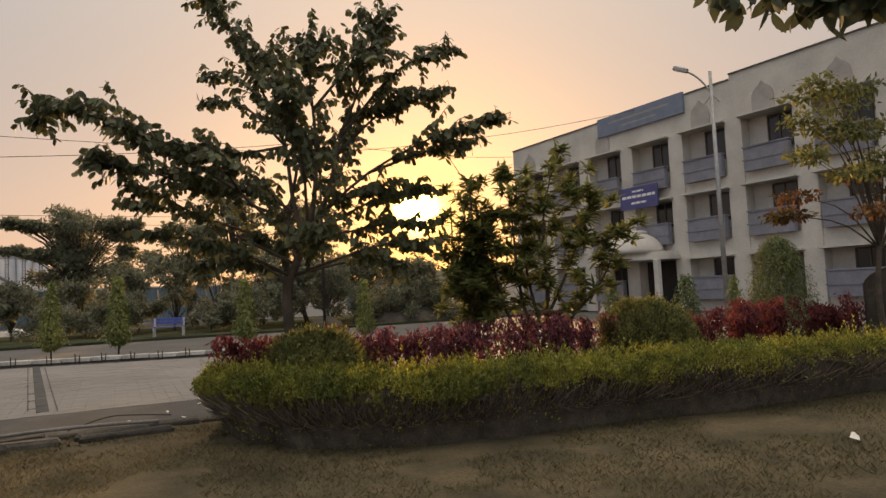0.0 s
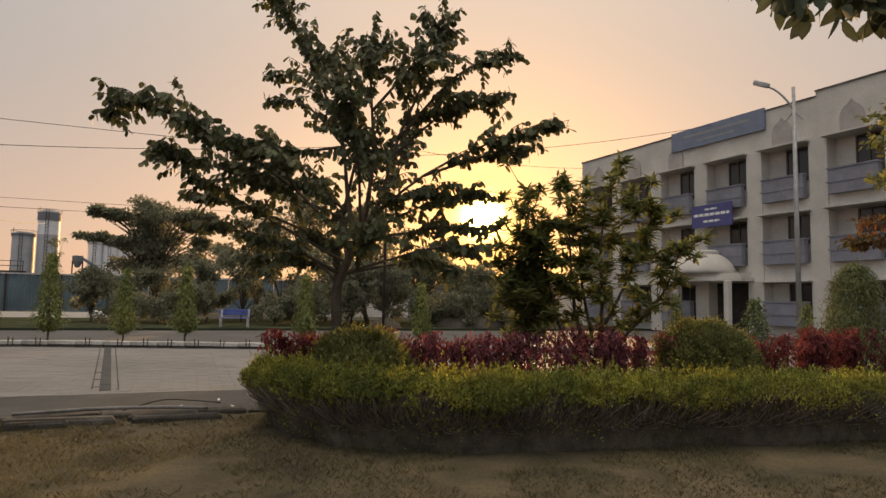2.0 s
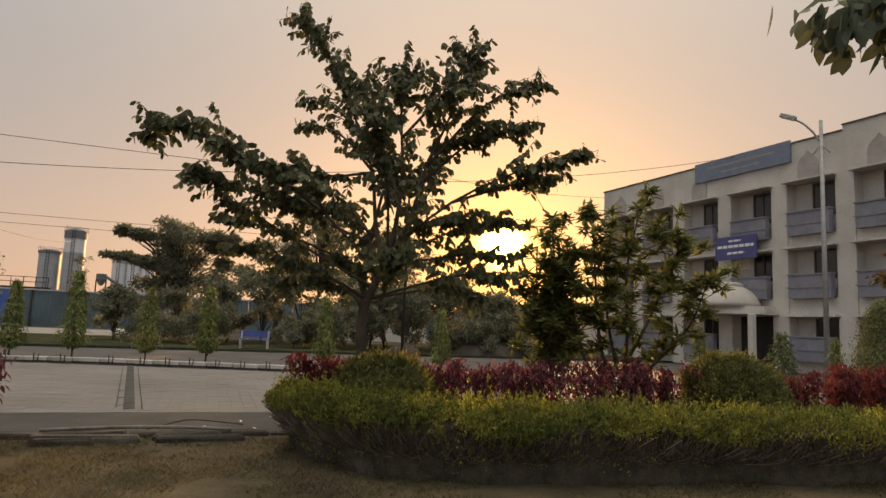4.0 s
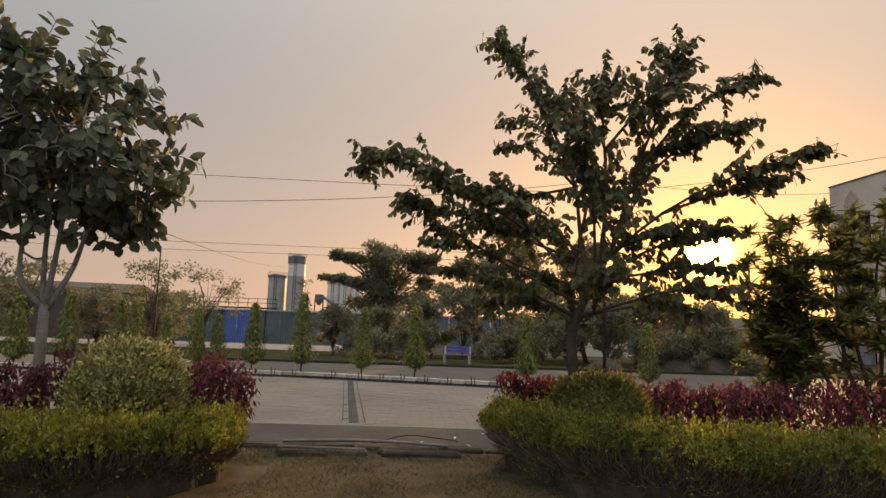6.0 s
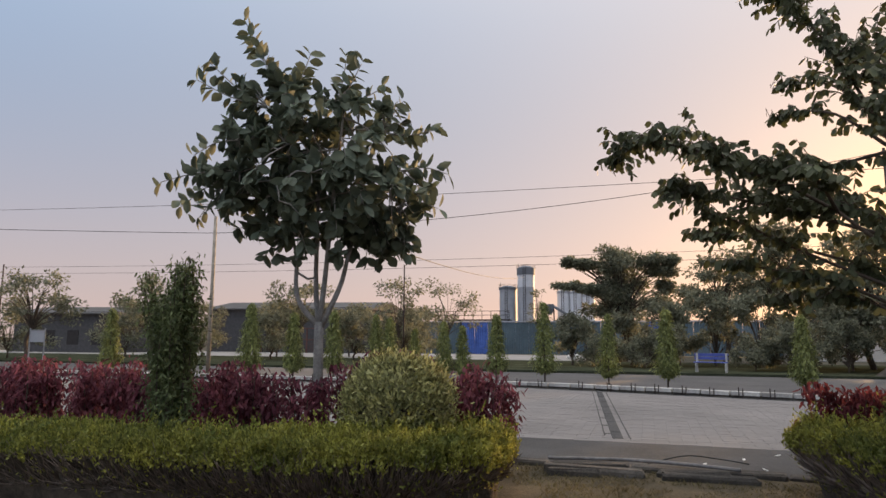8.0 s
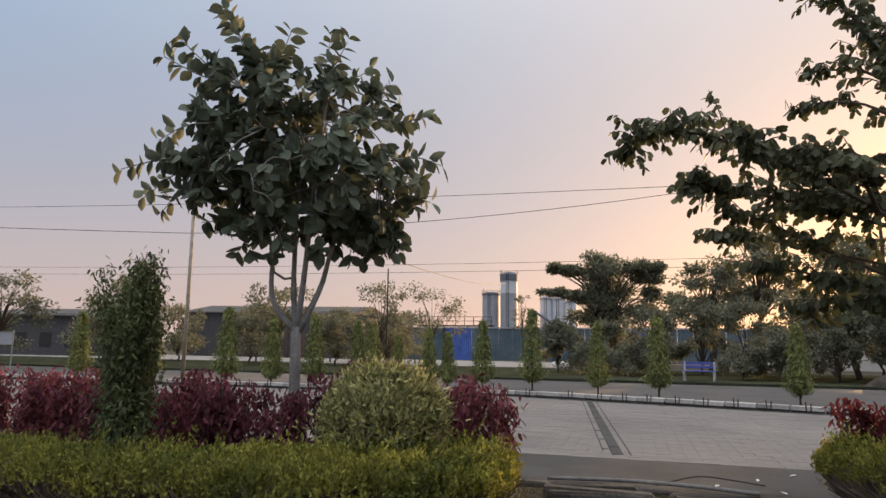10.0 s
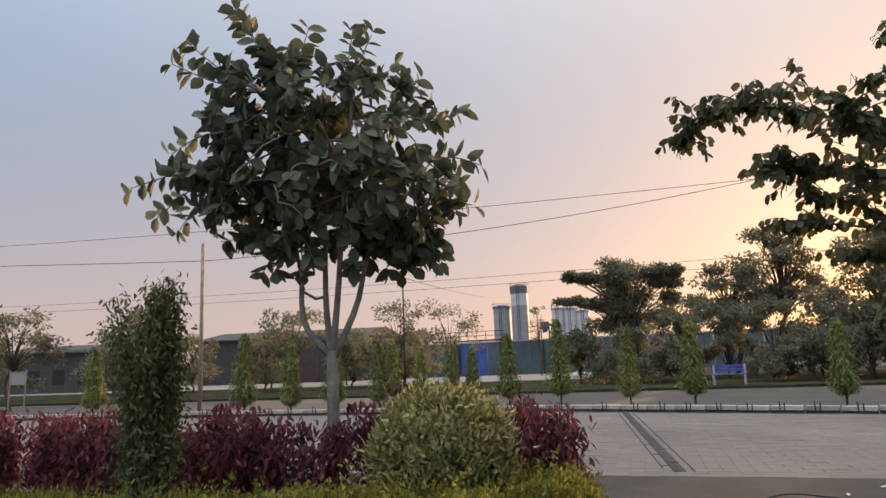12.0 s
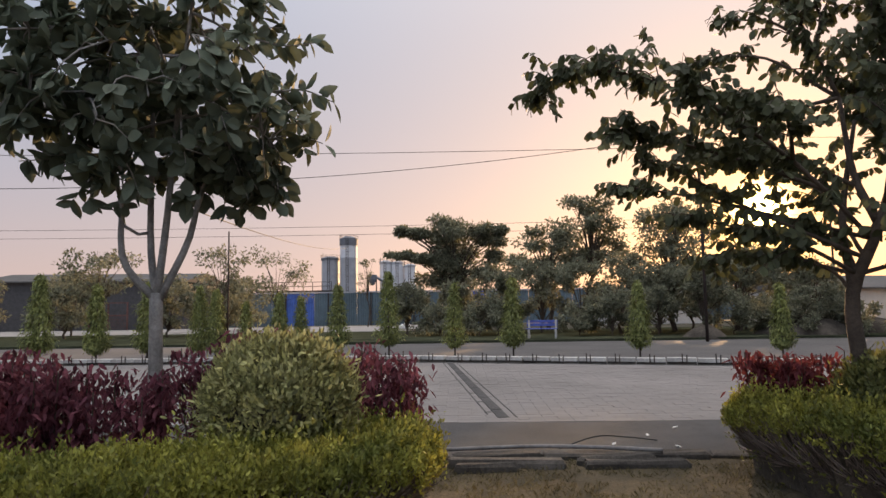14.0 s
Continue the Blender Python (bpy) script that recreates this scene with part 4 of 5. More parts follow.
ash = [cone_tree((-11.6, 23.6, -0.05), 2.6, 0.85, 51, "conical ashoka tree with drooping green leaves"),
       cone_tree((-3.9, 25.2, -0.05), 2.9, 0.95, 52, "conical ashoka tree, taller and dense"),
       cone_tree((0.3, 24.0, -0.05), 2.6, 0.8, 53, "slim conical ashoka tree with drooping leaves")]

spots = [(-14.7, 22.8, 1.1, 0), (-12.9, 22.9, 0.98, 2), (-10.1, 24.1, 0.85, 1), (-9.5, 24.0, 0.9, 0), (-8.6, 24.3, 0.75, 2), (-7.5, 24.4, 0.85, 0), (-6.8, 24.5, 0.8, 2), (-5.6, 24.8, 0.95, 0), (-1.6, 24.5, 0.85, 1), (4.1, 22.9, 0.9, 0), (7.9, 21.8, 0.85, 2),
         (-18.0, 22.8, 1.0, 1), (-21.5, 23.0, 1.05, 0)]
for i, (x, y, s, k) in enumerate(spots):
    c = copy_thing(ash[k], Matrix.Translation((x, y, -0.05)) @ Matrix.Rotation(i * 1.3, 4, "Z"))
    c.scale = (s, s, s)

cone_tree((11.6, 8.7, 0), 2.25, 1.5, 62, "broad dark green rounded cypress bush", "cypress_bush", 0.1, LEAF_COLUMN, 15000, 0.062, 0.36)
cone_tree((14.8, 14.0, 0), 1.7, 1.0, 63, "small rounded green shrub before the building", "cypress_bush", 0.1, LEAF_COLUMN, 1800, 0.11, 0.45)
cone_tree((16.6, 19.2, 0), 1.9, 0.8, 64, "slim green cypress bush by the entrance", "cypress_bush", 0.1, LEAF_COLUMN, 1200, 0.12)
cone_tree((13.4, 11.2, 0), 1.6, 0.4, 65, "small thin green cypress bush", "cypress_bush", 0.1, LEAF_ASH, 800, 0.1)


def column_shrub():
    """An upright shrub: many stems, a broad dense body and a loose leafy head."""
    rng = np.random.default_rng(61)
    t = thing("columnar_shrub", (-5.08, 6.95, 0), "dark dense columnar shrub among the red bushes", "shrub")
    P, D = [], []
    for i in range(26):
        a, r = rng.uniform(0, 6.28), 0.2 * math.sqrt(rng.random())
        h = 2.42 - 0.75 * (r / 0.2) ** 1.5 * rng.uniform(0.3, 1.1)
        line = curve_points([(r * 0.5 * math.cos(a), r * 0.5 * math.sin(a), -0.06), (r * math.cos(a), r * math.sin(a), h * 0.55), (r * 1.1 * math.cos(a) + rng.normal(0, 0.1), r * 1.1 * math.sin(a) + rng.normal(0, 0.08), h)], 8)
        part("stem", Soup().tube(line, [0.014 - 0.0014 * k for k in range(8)], 5), BARK_DARK, t)
        for j in range(430):
            f = rng.uniform(0.3, 1.0) * 7
            k = min(int(f), 6)
            c = line[k].lerp(line[k + 1], f - k)
            P.append(tuple(c + Vector(rng.normal(0, 0.04 + 0.02 * (j % 3), 3))))
            D.append((rng.normal(0, 0.8), rng.normal(0, 0.8), rng.uniform(-1.8, 0.1)))
    D = np.array(D)
    part("foliage", leaf_mesh("foliage", rng, np.array(P), D, np.array([0, 0, 0.7]) + rng.normal(0, 0.5, D.shape), 0.062, 0.022), LEAF_COLUMN, t)


column_shrub()


def feather_tree(name, at, label, height, spread, seed, mat, clumps=26, leaf=0.16, per=120, trunk=0.1, low=0.45, flat=0.55, layers=None, bark=None, upper=None):
    """A tree with forking limbs and a crown of leaf clumps with gaps."""
    rng = np.random.default_rng(seed)
    t = thing(name, at, label, "tree")
    wood, P, D = Soup(), [], []
    fork = height * low
    limb(wood, [(0, 0, -0.15), (rng.normal(0, 0.03) * height, 0, fork * 0.6), (0, 0, fork)], trunk, trunk * 0.7)
    for i in range(clumps):
        if layers:
            x, y, z, sx, thick = layers[i % len(layers)]
            c = Vector((x + rng.normal(0, 0.4 * sx), y + rng.normal(0, 0.4 * sx), z + rng.normal(0, 0.1)))
            rad = (sx * 0.62, sx * 0.62, sx * thick)
        else:
            a, k = rng.uniform(0, 6.28), math.sqrt(rng.random())
            up = rng.random()
            c = Vector((spread * k * math.cos(a) * (1.1 - 0.5 * up), spread * k * math.sin(a) * (1.1 - 0.5 * up), fork + (height - fork) * (0.15 + 0.85 * up)))
            q = spread * rng.uniform(0.2, 0.34)
            rad = (q, q, q * flat)
        limb(wood, [(0, 0, fork * 0.95), (c.x * 0.4, c.y * 0.4, fork + (c.z - fork) * 0.65), c], trunk * 0.35, trunk * 0.06, 6)
        v = rng.normal(0, 1, (per, 3))
        v = v / np.linalg.norm(v, axis=1)[:, None] * rng.uniform(0.3, 1.0, (per, 1))
        P.append(np.array(c) + v * np.array(rad))
        D.append(v + rng.normal(0, 0.6, (per, 3)) + np.array([0, 0, -0.2]))
    part("trunk", wood, bark or BARK_DARK, t)
    P, D = np.concatenate(P), np.concatenate(D)
    top = P[:, 2] > fork + (height - fork) * 0.35 if upper else np.zeros(len(P), bool)
    for name, sel, m in (("crown", ~top, mat), ("upper_crown", top, upper)):
        if sel.any():
            part(name, leaf_mesh(name, rng, P[sel], D[sel], np.array([0, 0, 0.8]) + rng.normal(0, 0.6, D[sel].shape), leaf, leaf * 0.5), m, t, "green young leaves" if m is upper else "")
    return t


# nearer tree whose branch hangs into the upper corner, and the rusty-leaved tree by the hedge
def overhang_tree():
    rng = np.random.default_rng(71)
    t = thing("overhanging_tree", (6.2, 0.6, 0), "tree with large pointed dark leaves hanging from a long branch", "tree")
    wood, P, D = Soup(), [], []
    limb(wood, [(0, 0, -0.1), (0.05, 0, 1.6), (0, 0, 2.7)], 0.13, 0.1)
    tips = [(-2.85, 2.25, 3.22), (-2.78, 2.15, 3.12), (-2.62, 1.95, 3.05), (-2.48, 1.7, 2.97), (-2.35, 1.5, 2.92), (-2.68, 1.8, 3.2), (-2.55, 2.0, 3.15), (-2.4, 1.85, 3.08), (-2.3, 1.3, 2.85)]
    for x, y, z in tips:
        line = limb(wood, [(0, 0, 2.6), (x * 0.45, y * 0.45, 3.35), (x * 0.8, y * 0.8, z + 0.15), (x, y, z)], 0.035, 0.006)
        for k in range(6, 9):
            for j in range(34):
                P.append(tuple(line[k] + Vector((*rng.normal(0, 0.09, 2), rng.normal(0.03, 0.07)))))
                D.append((rng.normal(0, 0.7), rng.normal(0, 0.7), -1.0 + rng.normal(0, 0.3)))
    part("trunk", wood, BARK_DARK, t)
    D = np.array(D)
    part("crown", leaf_mesh("crown", rng, np.array(P), D, rng.normal(0, 1, D.shape), 0.16, 0.075, broad=True), LEAF_BIG, t)


overhang_tree()
feather_tree("rusty_leaved_tree", (10.9, 6.4, 0), "slender tree with feathery rusty orange and green leaves", 4.7, 1.55, 72, LEAF_ORANGE, 28, 0.1, 150, 0.05, 0.42, 0.26, upper=LEAF_YOUNG)

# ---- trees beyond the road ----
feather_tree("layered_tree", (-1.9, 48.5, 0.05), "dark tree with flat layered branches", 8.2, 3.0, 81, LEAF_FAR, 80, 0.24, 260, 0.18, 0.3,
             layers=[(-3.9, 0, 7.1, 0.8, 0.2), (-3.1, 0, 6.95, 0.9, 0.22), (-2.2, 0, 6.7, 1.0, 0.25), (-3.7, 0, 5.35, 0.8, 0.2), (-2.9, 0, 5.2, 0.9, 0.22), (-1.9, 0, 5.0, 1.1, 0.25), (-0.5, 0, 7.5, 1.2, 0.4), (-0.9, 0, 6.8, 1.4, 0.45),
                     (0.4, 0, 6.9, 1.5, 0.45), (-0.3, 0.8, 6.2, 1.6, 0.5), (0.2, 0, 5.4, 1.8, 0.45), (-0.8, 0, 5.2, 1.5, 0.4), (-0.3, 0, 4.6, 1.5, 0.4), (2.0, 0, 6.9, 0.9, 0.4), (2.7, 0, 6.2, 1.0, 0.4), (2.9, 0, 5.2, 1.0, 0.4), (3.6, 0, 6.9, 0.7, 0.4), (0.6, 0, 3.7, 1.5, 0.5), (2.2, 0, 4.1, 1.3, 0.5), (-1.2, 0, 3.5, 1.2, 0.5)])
feather_tree("road_tree", (4.2, 46.0, 0.05), "haze-paled loose-crowned tree beyond the road", 7.0, 2.7, 82, LEAF_FAR, 44, 0.24, 115, 0.16, 0.35)
feather_tree("road_tree", (7.6, 47.5, 0.05), "tall haze-paled tree with upright tops", 9.0, 2.5, 83, LEAF_FAR, 48, 0.25, 130, 0.18, 0.4)
feather_tree("road_tree", (11.0, 41.0, 0.05), "haze-paled tree with gaps beyond the road", 7.2, 2.9, 84, LEAF_FAR, 48, 0.24, 130, 0.16, 0.3)
feather_tree("road_tree", (14.2, 40.0, 0.05), "low spreading haze-paled tree beyond the road", 4.6, 2.9, 85, LEAF_FAR, 24, 0.26, 130, 0.14, 0.35)
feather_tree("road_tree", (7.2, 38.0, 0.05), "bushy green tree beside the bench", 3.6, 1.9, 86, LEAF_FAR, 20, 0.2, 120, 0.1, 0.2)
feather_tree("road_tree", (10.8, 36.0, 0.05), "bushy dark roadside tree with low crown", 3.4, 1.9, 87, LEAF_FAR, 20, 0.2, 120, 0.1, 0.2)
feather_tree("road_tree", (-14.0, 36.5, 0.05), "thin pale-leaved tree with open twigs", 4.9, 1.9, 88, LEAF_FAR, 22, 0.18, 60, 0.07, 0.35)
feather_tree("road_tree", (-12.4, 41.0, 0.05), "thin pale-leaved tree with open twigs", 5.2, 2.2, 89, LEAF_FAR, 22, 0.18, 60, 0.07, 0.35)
feather_tree("road_tree", (-22.8, 40.5, 0.05), "thin haze-paled tree by the sheds", 5.6, 2.6, 90, LEAF_FAR, 24, 0.22, 80, 0.1, 0.35)
feather_tree("road_tree", (-30.0, 35.0, 0.05), "round haze-paled green tree by the sheds", 5.2, 2.4, 91, LEAF_FAR, 24, 0.22, 110, 0.12, 0.35)
feather_tree("road_tree", (-34.0, 30.0, 0.05), "open-crowned haze-paled tree by the sheds", 5.0, 2.8, 92, LEAF_FAR, 24, 0.22, 80, 0.12, 0.4)
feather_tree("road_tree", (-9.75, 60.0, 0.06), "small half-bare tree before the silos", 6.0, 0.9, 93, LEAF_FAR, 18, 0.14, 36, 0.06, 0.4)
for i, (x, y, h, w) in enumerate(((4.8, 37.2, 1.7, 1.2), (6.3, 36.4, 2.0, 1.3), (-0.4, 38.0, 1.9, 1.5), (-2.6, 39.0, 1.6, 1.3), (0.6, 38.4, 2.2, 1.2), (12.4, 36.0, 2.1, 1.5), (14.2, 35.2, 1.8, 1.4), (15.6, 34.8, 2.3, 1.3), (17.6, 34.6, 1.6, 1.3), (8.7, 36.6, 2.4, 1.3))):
    feather_tree("roadside_bush", (x, y, 0.05), "low haze-paled green roadside bush with loose outline", h, w, 120 + i, LEAF_FAR, 24, 0.17, 100, 0.04, 0.1, 0.9)
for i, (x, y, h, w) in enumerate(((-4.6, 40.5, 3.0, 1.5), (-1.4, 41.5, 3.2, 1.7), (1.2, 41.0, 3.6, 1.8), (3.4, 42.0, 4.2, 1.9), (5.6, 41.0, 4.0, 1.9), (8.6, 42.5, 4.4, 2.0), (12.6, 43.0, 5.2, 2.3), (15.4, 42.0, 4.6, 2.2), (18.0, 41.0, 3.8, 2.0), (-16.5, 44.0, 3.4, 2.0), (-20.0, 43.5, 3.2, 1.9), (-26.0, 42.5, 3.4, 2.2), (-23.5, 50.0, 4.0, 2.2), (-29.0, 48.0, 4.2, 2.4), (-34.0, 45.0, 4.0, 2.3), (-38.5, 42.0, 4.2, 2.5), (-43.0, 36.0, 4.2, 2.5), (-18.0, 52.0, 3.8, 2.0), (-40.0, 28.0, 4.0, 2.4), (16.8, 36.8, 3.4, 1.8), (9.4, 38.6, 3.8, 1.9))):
    feather_tree("scrub_tree", (x, y, 0.05), "dense haze-paled scrub tree before the fence", h, w, 200 + i, LEAF_FAR, 26, 0.22, 110, 0.08, 0.12, 0.8)


# ---- white three-storey building ----
def building():
    A = Vector((26.0, 39.6, 0))
    turn = math.atan2(-23.4, 2.2)
    b = thing("office_building", A, "weathered white three-storey building with grey balconies and blue signs", "building", turn=turn)
    # local: x along the front, y outwards is negative (towards the yard), z up
    N, PITCH, FIRST, H, OPEN = 9, 3.45, 1.85, 11.45, 2.55
    length = FIRST + PITCH * (N - 1) + 1.9
    lintel, sill = (2.7, 6.05, 9.38), (0.6, 3.6, 6.7)
    D = 0.65
    part("back_wall", Soup().box(0, D, 0, length, 12.0, H - 0.3), WHITE_WALL, b)
    edges = [0.0] + sum([[FIRST + PITCH * i - OPEN / 2, FIRST + PITCH * i + OPEN / 2] for i in range(N)], []) + [length]
    for i in range(N + 1):
        part("pier", Soup().box(edges[2 * i], 0, 0, edges[2 * i + 1], D, lintel[2] + 0.12), WHITE_WALL, b)
    part("parapet", Soup().box(-0.02, 0.003, lintel[2] + 0.12, length, D, H), WHITE_WALL, b)
    part("coping", Soup().box(-0.06, -0.05, H, 17.34, D + 0.1, H + 0.07), ROOF, b)
    part("raised_parapet", Soup().box(17.36, 0.003, H + 0.002, length - 0.004, D + 0.05, H + 0.26), WHITE_WALL, b)
    part("raised_coping", Soup().box(17.35, -0.07, H + 0.26, length, D + 0.1, H + 0.32), ROOF, b)
    for i in range(N):
        c = FIRST + PITCH * i
        x0, x1 = c - OPEN / 2, c + OPEN / 2
        for f in range(3):
            if i == 3 and f == 0:
                continue
            z0, z1 = sill[f], lintel[f]
            if f:
                part("spandrel", Soup().box(x0, 0.06, lintel[f - 1] + 0.1, x1, D, z0 + 0.02), WHITE_WALL, b)
            else:
                part("spandrel", Soup().box(x0, 0.2, 0, x1, D, z0), WHITE_WALL, b)
            bal = part("balcony", Soup().box(c - 1.1, -0.28, z0, c + 1.12, 0.05, z0 + 1.12, c=0.02), GREY_PANEL, b)
            part("rail", Soup().box(c - 1.14, -0.32, z0 + 1.12, c + 1.16, 0.05, z0 + 1.19), GREY_PANEL, bal)
            part("ledge", Soup().box(c - 1.16, -0.31, z0 + 0.5, c + 1.18, -0.28, z0 + 0.56), GREY_PANEL, bal)
            part("sunshade", Soup().box(x0 - 0.08, -0.38, z1 + 0.02, x1 + 0.08, D, z1 + 0.1), SHADE_GREY, b)
            wx0, wx1, wz0 = c - 0.25, c + 0.9, z0 + 1.0 if f else z0
            w = part("window", Soup().box(wx0, D - 0.04, wz0, wx1, D - 0.01, z1 - 0.05), DARK_GLASS, b)
            for k, x in enumerate((wx0, (wx0 + wx1) / 2, wx1)):
                part("frame_bar", Soup().box(x - 0.035, D - 0.09, wz0, x + 0.035, D - 0.042, z1 - 0.05), FRAME, w)
            for z in (wz0, z1 - 0.12):
                part("frame_bar", Soup().box(wx0, D - 0.085, z, wx1, D - 0.043, z + 0.07), FRAME, w)
        if i != 3:
            # arched niche over the top window, a raised plate darker than the wall
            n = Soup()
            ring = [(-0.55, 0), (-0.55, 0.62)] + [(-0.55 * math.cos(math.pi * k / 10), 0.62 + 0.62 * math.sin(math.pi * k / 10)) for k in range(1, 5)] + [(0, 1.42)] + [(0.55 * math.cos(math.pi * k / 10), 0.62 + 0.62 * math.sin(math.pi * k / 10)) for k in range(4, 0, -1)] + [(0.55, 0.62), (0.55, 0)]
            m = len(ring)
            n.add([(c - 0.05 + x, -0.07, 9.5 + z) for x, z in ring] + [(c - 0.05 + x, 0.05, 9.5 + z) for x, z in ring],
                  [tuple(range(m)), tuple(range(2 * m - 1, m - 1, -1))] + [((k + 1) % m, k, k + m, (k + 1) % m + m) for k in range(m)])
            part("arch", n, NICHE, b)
    # entrance bay
    c = FIRST + PITCH * 3
    # flat dark sheet: the shade of the entrance is put into its colour
    part("entrance_shade", Soup().box(c - 1.2, D - 0.05, 0, c + 0.9, D - 0.01, 2.75), INNER_SHADE, b)
    for x in (c - 2.3, c + 1.05):
        part("column", Soup().box(x, -1.6, 0, x + 0.3, -1.3, 2.8, c=0.03), WHITE_WALL, b)
    bow = Soup()
    k = 16
    arc = [(c - 2.5 + 4.0 * i / (k - 1), -0.9 - 1.3 * math.sin(math.pi * i / (k - 1))) for i in range(k)] + [(c + 1.5, 0.0), (c - 2.5, 0.0)]
    m = len(arc)

    def prism(z0, z1, grow):
        q = [(c - 0.5 + (x - c + 0.5) * grow, y * grow) for x, y in arc]
        return Soup().add([(x, y, z0) for x, y in q] + [(x, y, z1) for x, y in q], [tuple(range(m - 1, -1, -1)), tuple(range(m, 2 * m))] + [(i, (i + 1) % m, (i + 1) % m + m, i + m) for i in range(m)])
    part("canopy", prism(2.8, 3.0, 1.06), SHADE_GREY, b)
    part("canopy_edge", prism(3.0, 3.22, 0.97), SHADE_GREY, b)
    dome = part("canopy_dome", Soup().lathe([(1.72, 3.2), (1.7, 3.4), (1.55, 3.72), (1.28, 4.0), (0.98, 4.2), (0.8, 4.27)], 28, (c - 0.8, -1.0, 0)), WHITE_WALL, b, smooth=True)
    part("dome_rim", Soup().lathe([(0.86, 4.26), (0.86, 4.4), (0.72, 4.46)], 28, (c - 0.8, -1.0, 0)), SHADE_GREY, dome)
    for z in (0.0, 0.15):
        part("step", Soup().box(c - 2.6, -2.1 + z * 2, z, c + 1.6, 0.0, z + 0.15), SHADE_GREY, b)
    # signs
    top = part("roof_sign", Soup().box(8.5, -0.16, 10.5, 14.7, -0.02, 11.62), BLUE_SIGN, b, "long faded blue sign along the parapet")
    low = part("balcony_sign", Soup().box(10.3, -0.52, 5.78, 12.95, -0.44, 7.02), NAVY_SIGN, b, "navy blue sign with three white lines")
    for x0, x1, z, w in ((9.4, 13.8, 11.15, 0.12), (10.4, 12.9, 10.8, 0.1)):
        part("lettering_bar", Soup().box(x0, -0.166, z, x1, -0.161, z + w), GALV, top)
    for x0, x1, z, w in ((11.2, 12.0, 6.72, 0.1), (10.45, 12.8, 6.4, 0.15), (11.1, 12.2, 6.05, 0.12)):
        x = x0
        while x < x1:
            part("lettering_bar", Soup().box(x, -0.527, z, min(x + 0.3, x1), -0.521, z + w), SIGN_WHITE, low)
            x += 0.36
    for x in (10.6, 12.6):
        part("bracket", Soup().box(x, -0.44, 6.9, x + 0.05, 0.0, 6.95), IRON, low)
    return b


building()


# ---- street lamp and poles ----
def street_lamp():
    at = Vector((16.8, 14.3, 0))
    t = thing("street_lamp", at, "grey steel street lamp with one curved arm", "street lamp", turn=radians(130))
    part("pole", Soup().tube([(0, 0, -0.1), (0, 0, 4.0), (0, 0, 8.0)], [0.08, 0.068, 0.05], 12), GALV, t, smooth=True)
    part("base_plate", Soup().box(-0.2, -0.2, -0.02, 0.2, 0.2, 0.03), GALV, t)
    part("arm", Soup().tube(curve_points([(0, 0, 7.3), (0.2, 0, 7.65), (0.45, 0, 7.95), (0.72, 0, 8.14)], 12), [0.03] * 12, 8), GALV, t, smooth=True)
    h = Soup().box(-0.05, -0.09, -0.03, 0.42, 0.09, 0.09, pose(0.68, 0, 8.12, 0, -22, 0), c=0.03)
    head = part("lamp_head", h, GALV, t)
    part("lens", Soup().box(0.0, -0.07, -0.045, 0.38, 0.07, -0.032, pose(0.68, 0, 8.12, 0, -22, 0)), SIGN_WHITE, head)
    part("bracket", Soup().tube([(-0.22, 0, 7.0), (0, 0, 7.28), (0.22, 0, 7.0)], [0.025] * 3, 6), GALV, t)


street_lamp()


def pole(at, height, radius, label, mat):
    p = part("pole", Soup().tube([(0, 0, -0.1), (0.01, 0, height * 0.5), (0, 0, height)], [radius, radius * 0.95, radius * 0.85], 10), mat, smooth=True)
    p.matrix_world = Matrix.Translation(at)
    return tagged(p, label, "pole")


pole((-18.2, 25.0, -0.05), 6.85, 0.085, "weathered utility pole carrying a cable", BAMBOO)
pole((-12.6, 33.6, 0.05), 5.4, 0.042, "dark thin pole beyond the road", IRON)
pole((9.3, 31.5, -0.05), 9.5, 0.07, "slim grey pole beside the far trees", IRON)


def cable(a, b, sag, radius=0.013):
    a, b = Vector(a), Vector(b)
    pts = [a.lerp(b, i / 24) - Vector((0, 0, 4 * sag * (i / 24) * (1 - i / 24))) for i in range(25)]
    tagged(part("overhead_cable", Soup().tube(pts, [radius] * 25, 5), WIRE), "thin dark overhead cable sagging across the sky", "cable", "overhead cables")


cable((-60, 12.0, 7.4), (-18.2, 25.0, 6.07), 0.25)
cable((-18.2, 25.0, 6.07), (9.3, 31.5, 9.3), 0.62)
cable((9.3, 31.5, 9.3), (26.0, 39.6, 11.1), 0.3)
cable((-60, 34.0, 11.0), (9.3, 31.5, 8.6), 0.5)
cable((9.3, 31.5, 8.7), (27.0, 28.2, 11.5), 0.35)
for x in (-95, 40):
    pole((x, 76.5, 0), 12.6, 0.12, "tall dark power line pole", IRON)
cable((-95, 76.5, 12.2), (40, 76.5, 11.5), 0.7, 0.022)
cable((-95, 76.5, 11.2), (40, 76.5, 10.6), 0.7, 0.022)
cable((-30, 70, 12.5), (-47.1, 259.7, 26.3), 2.0, 0.06)


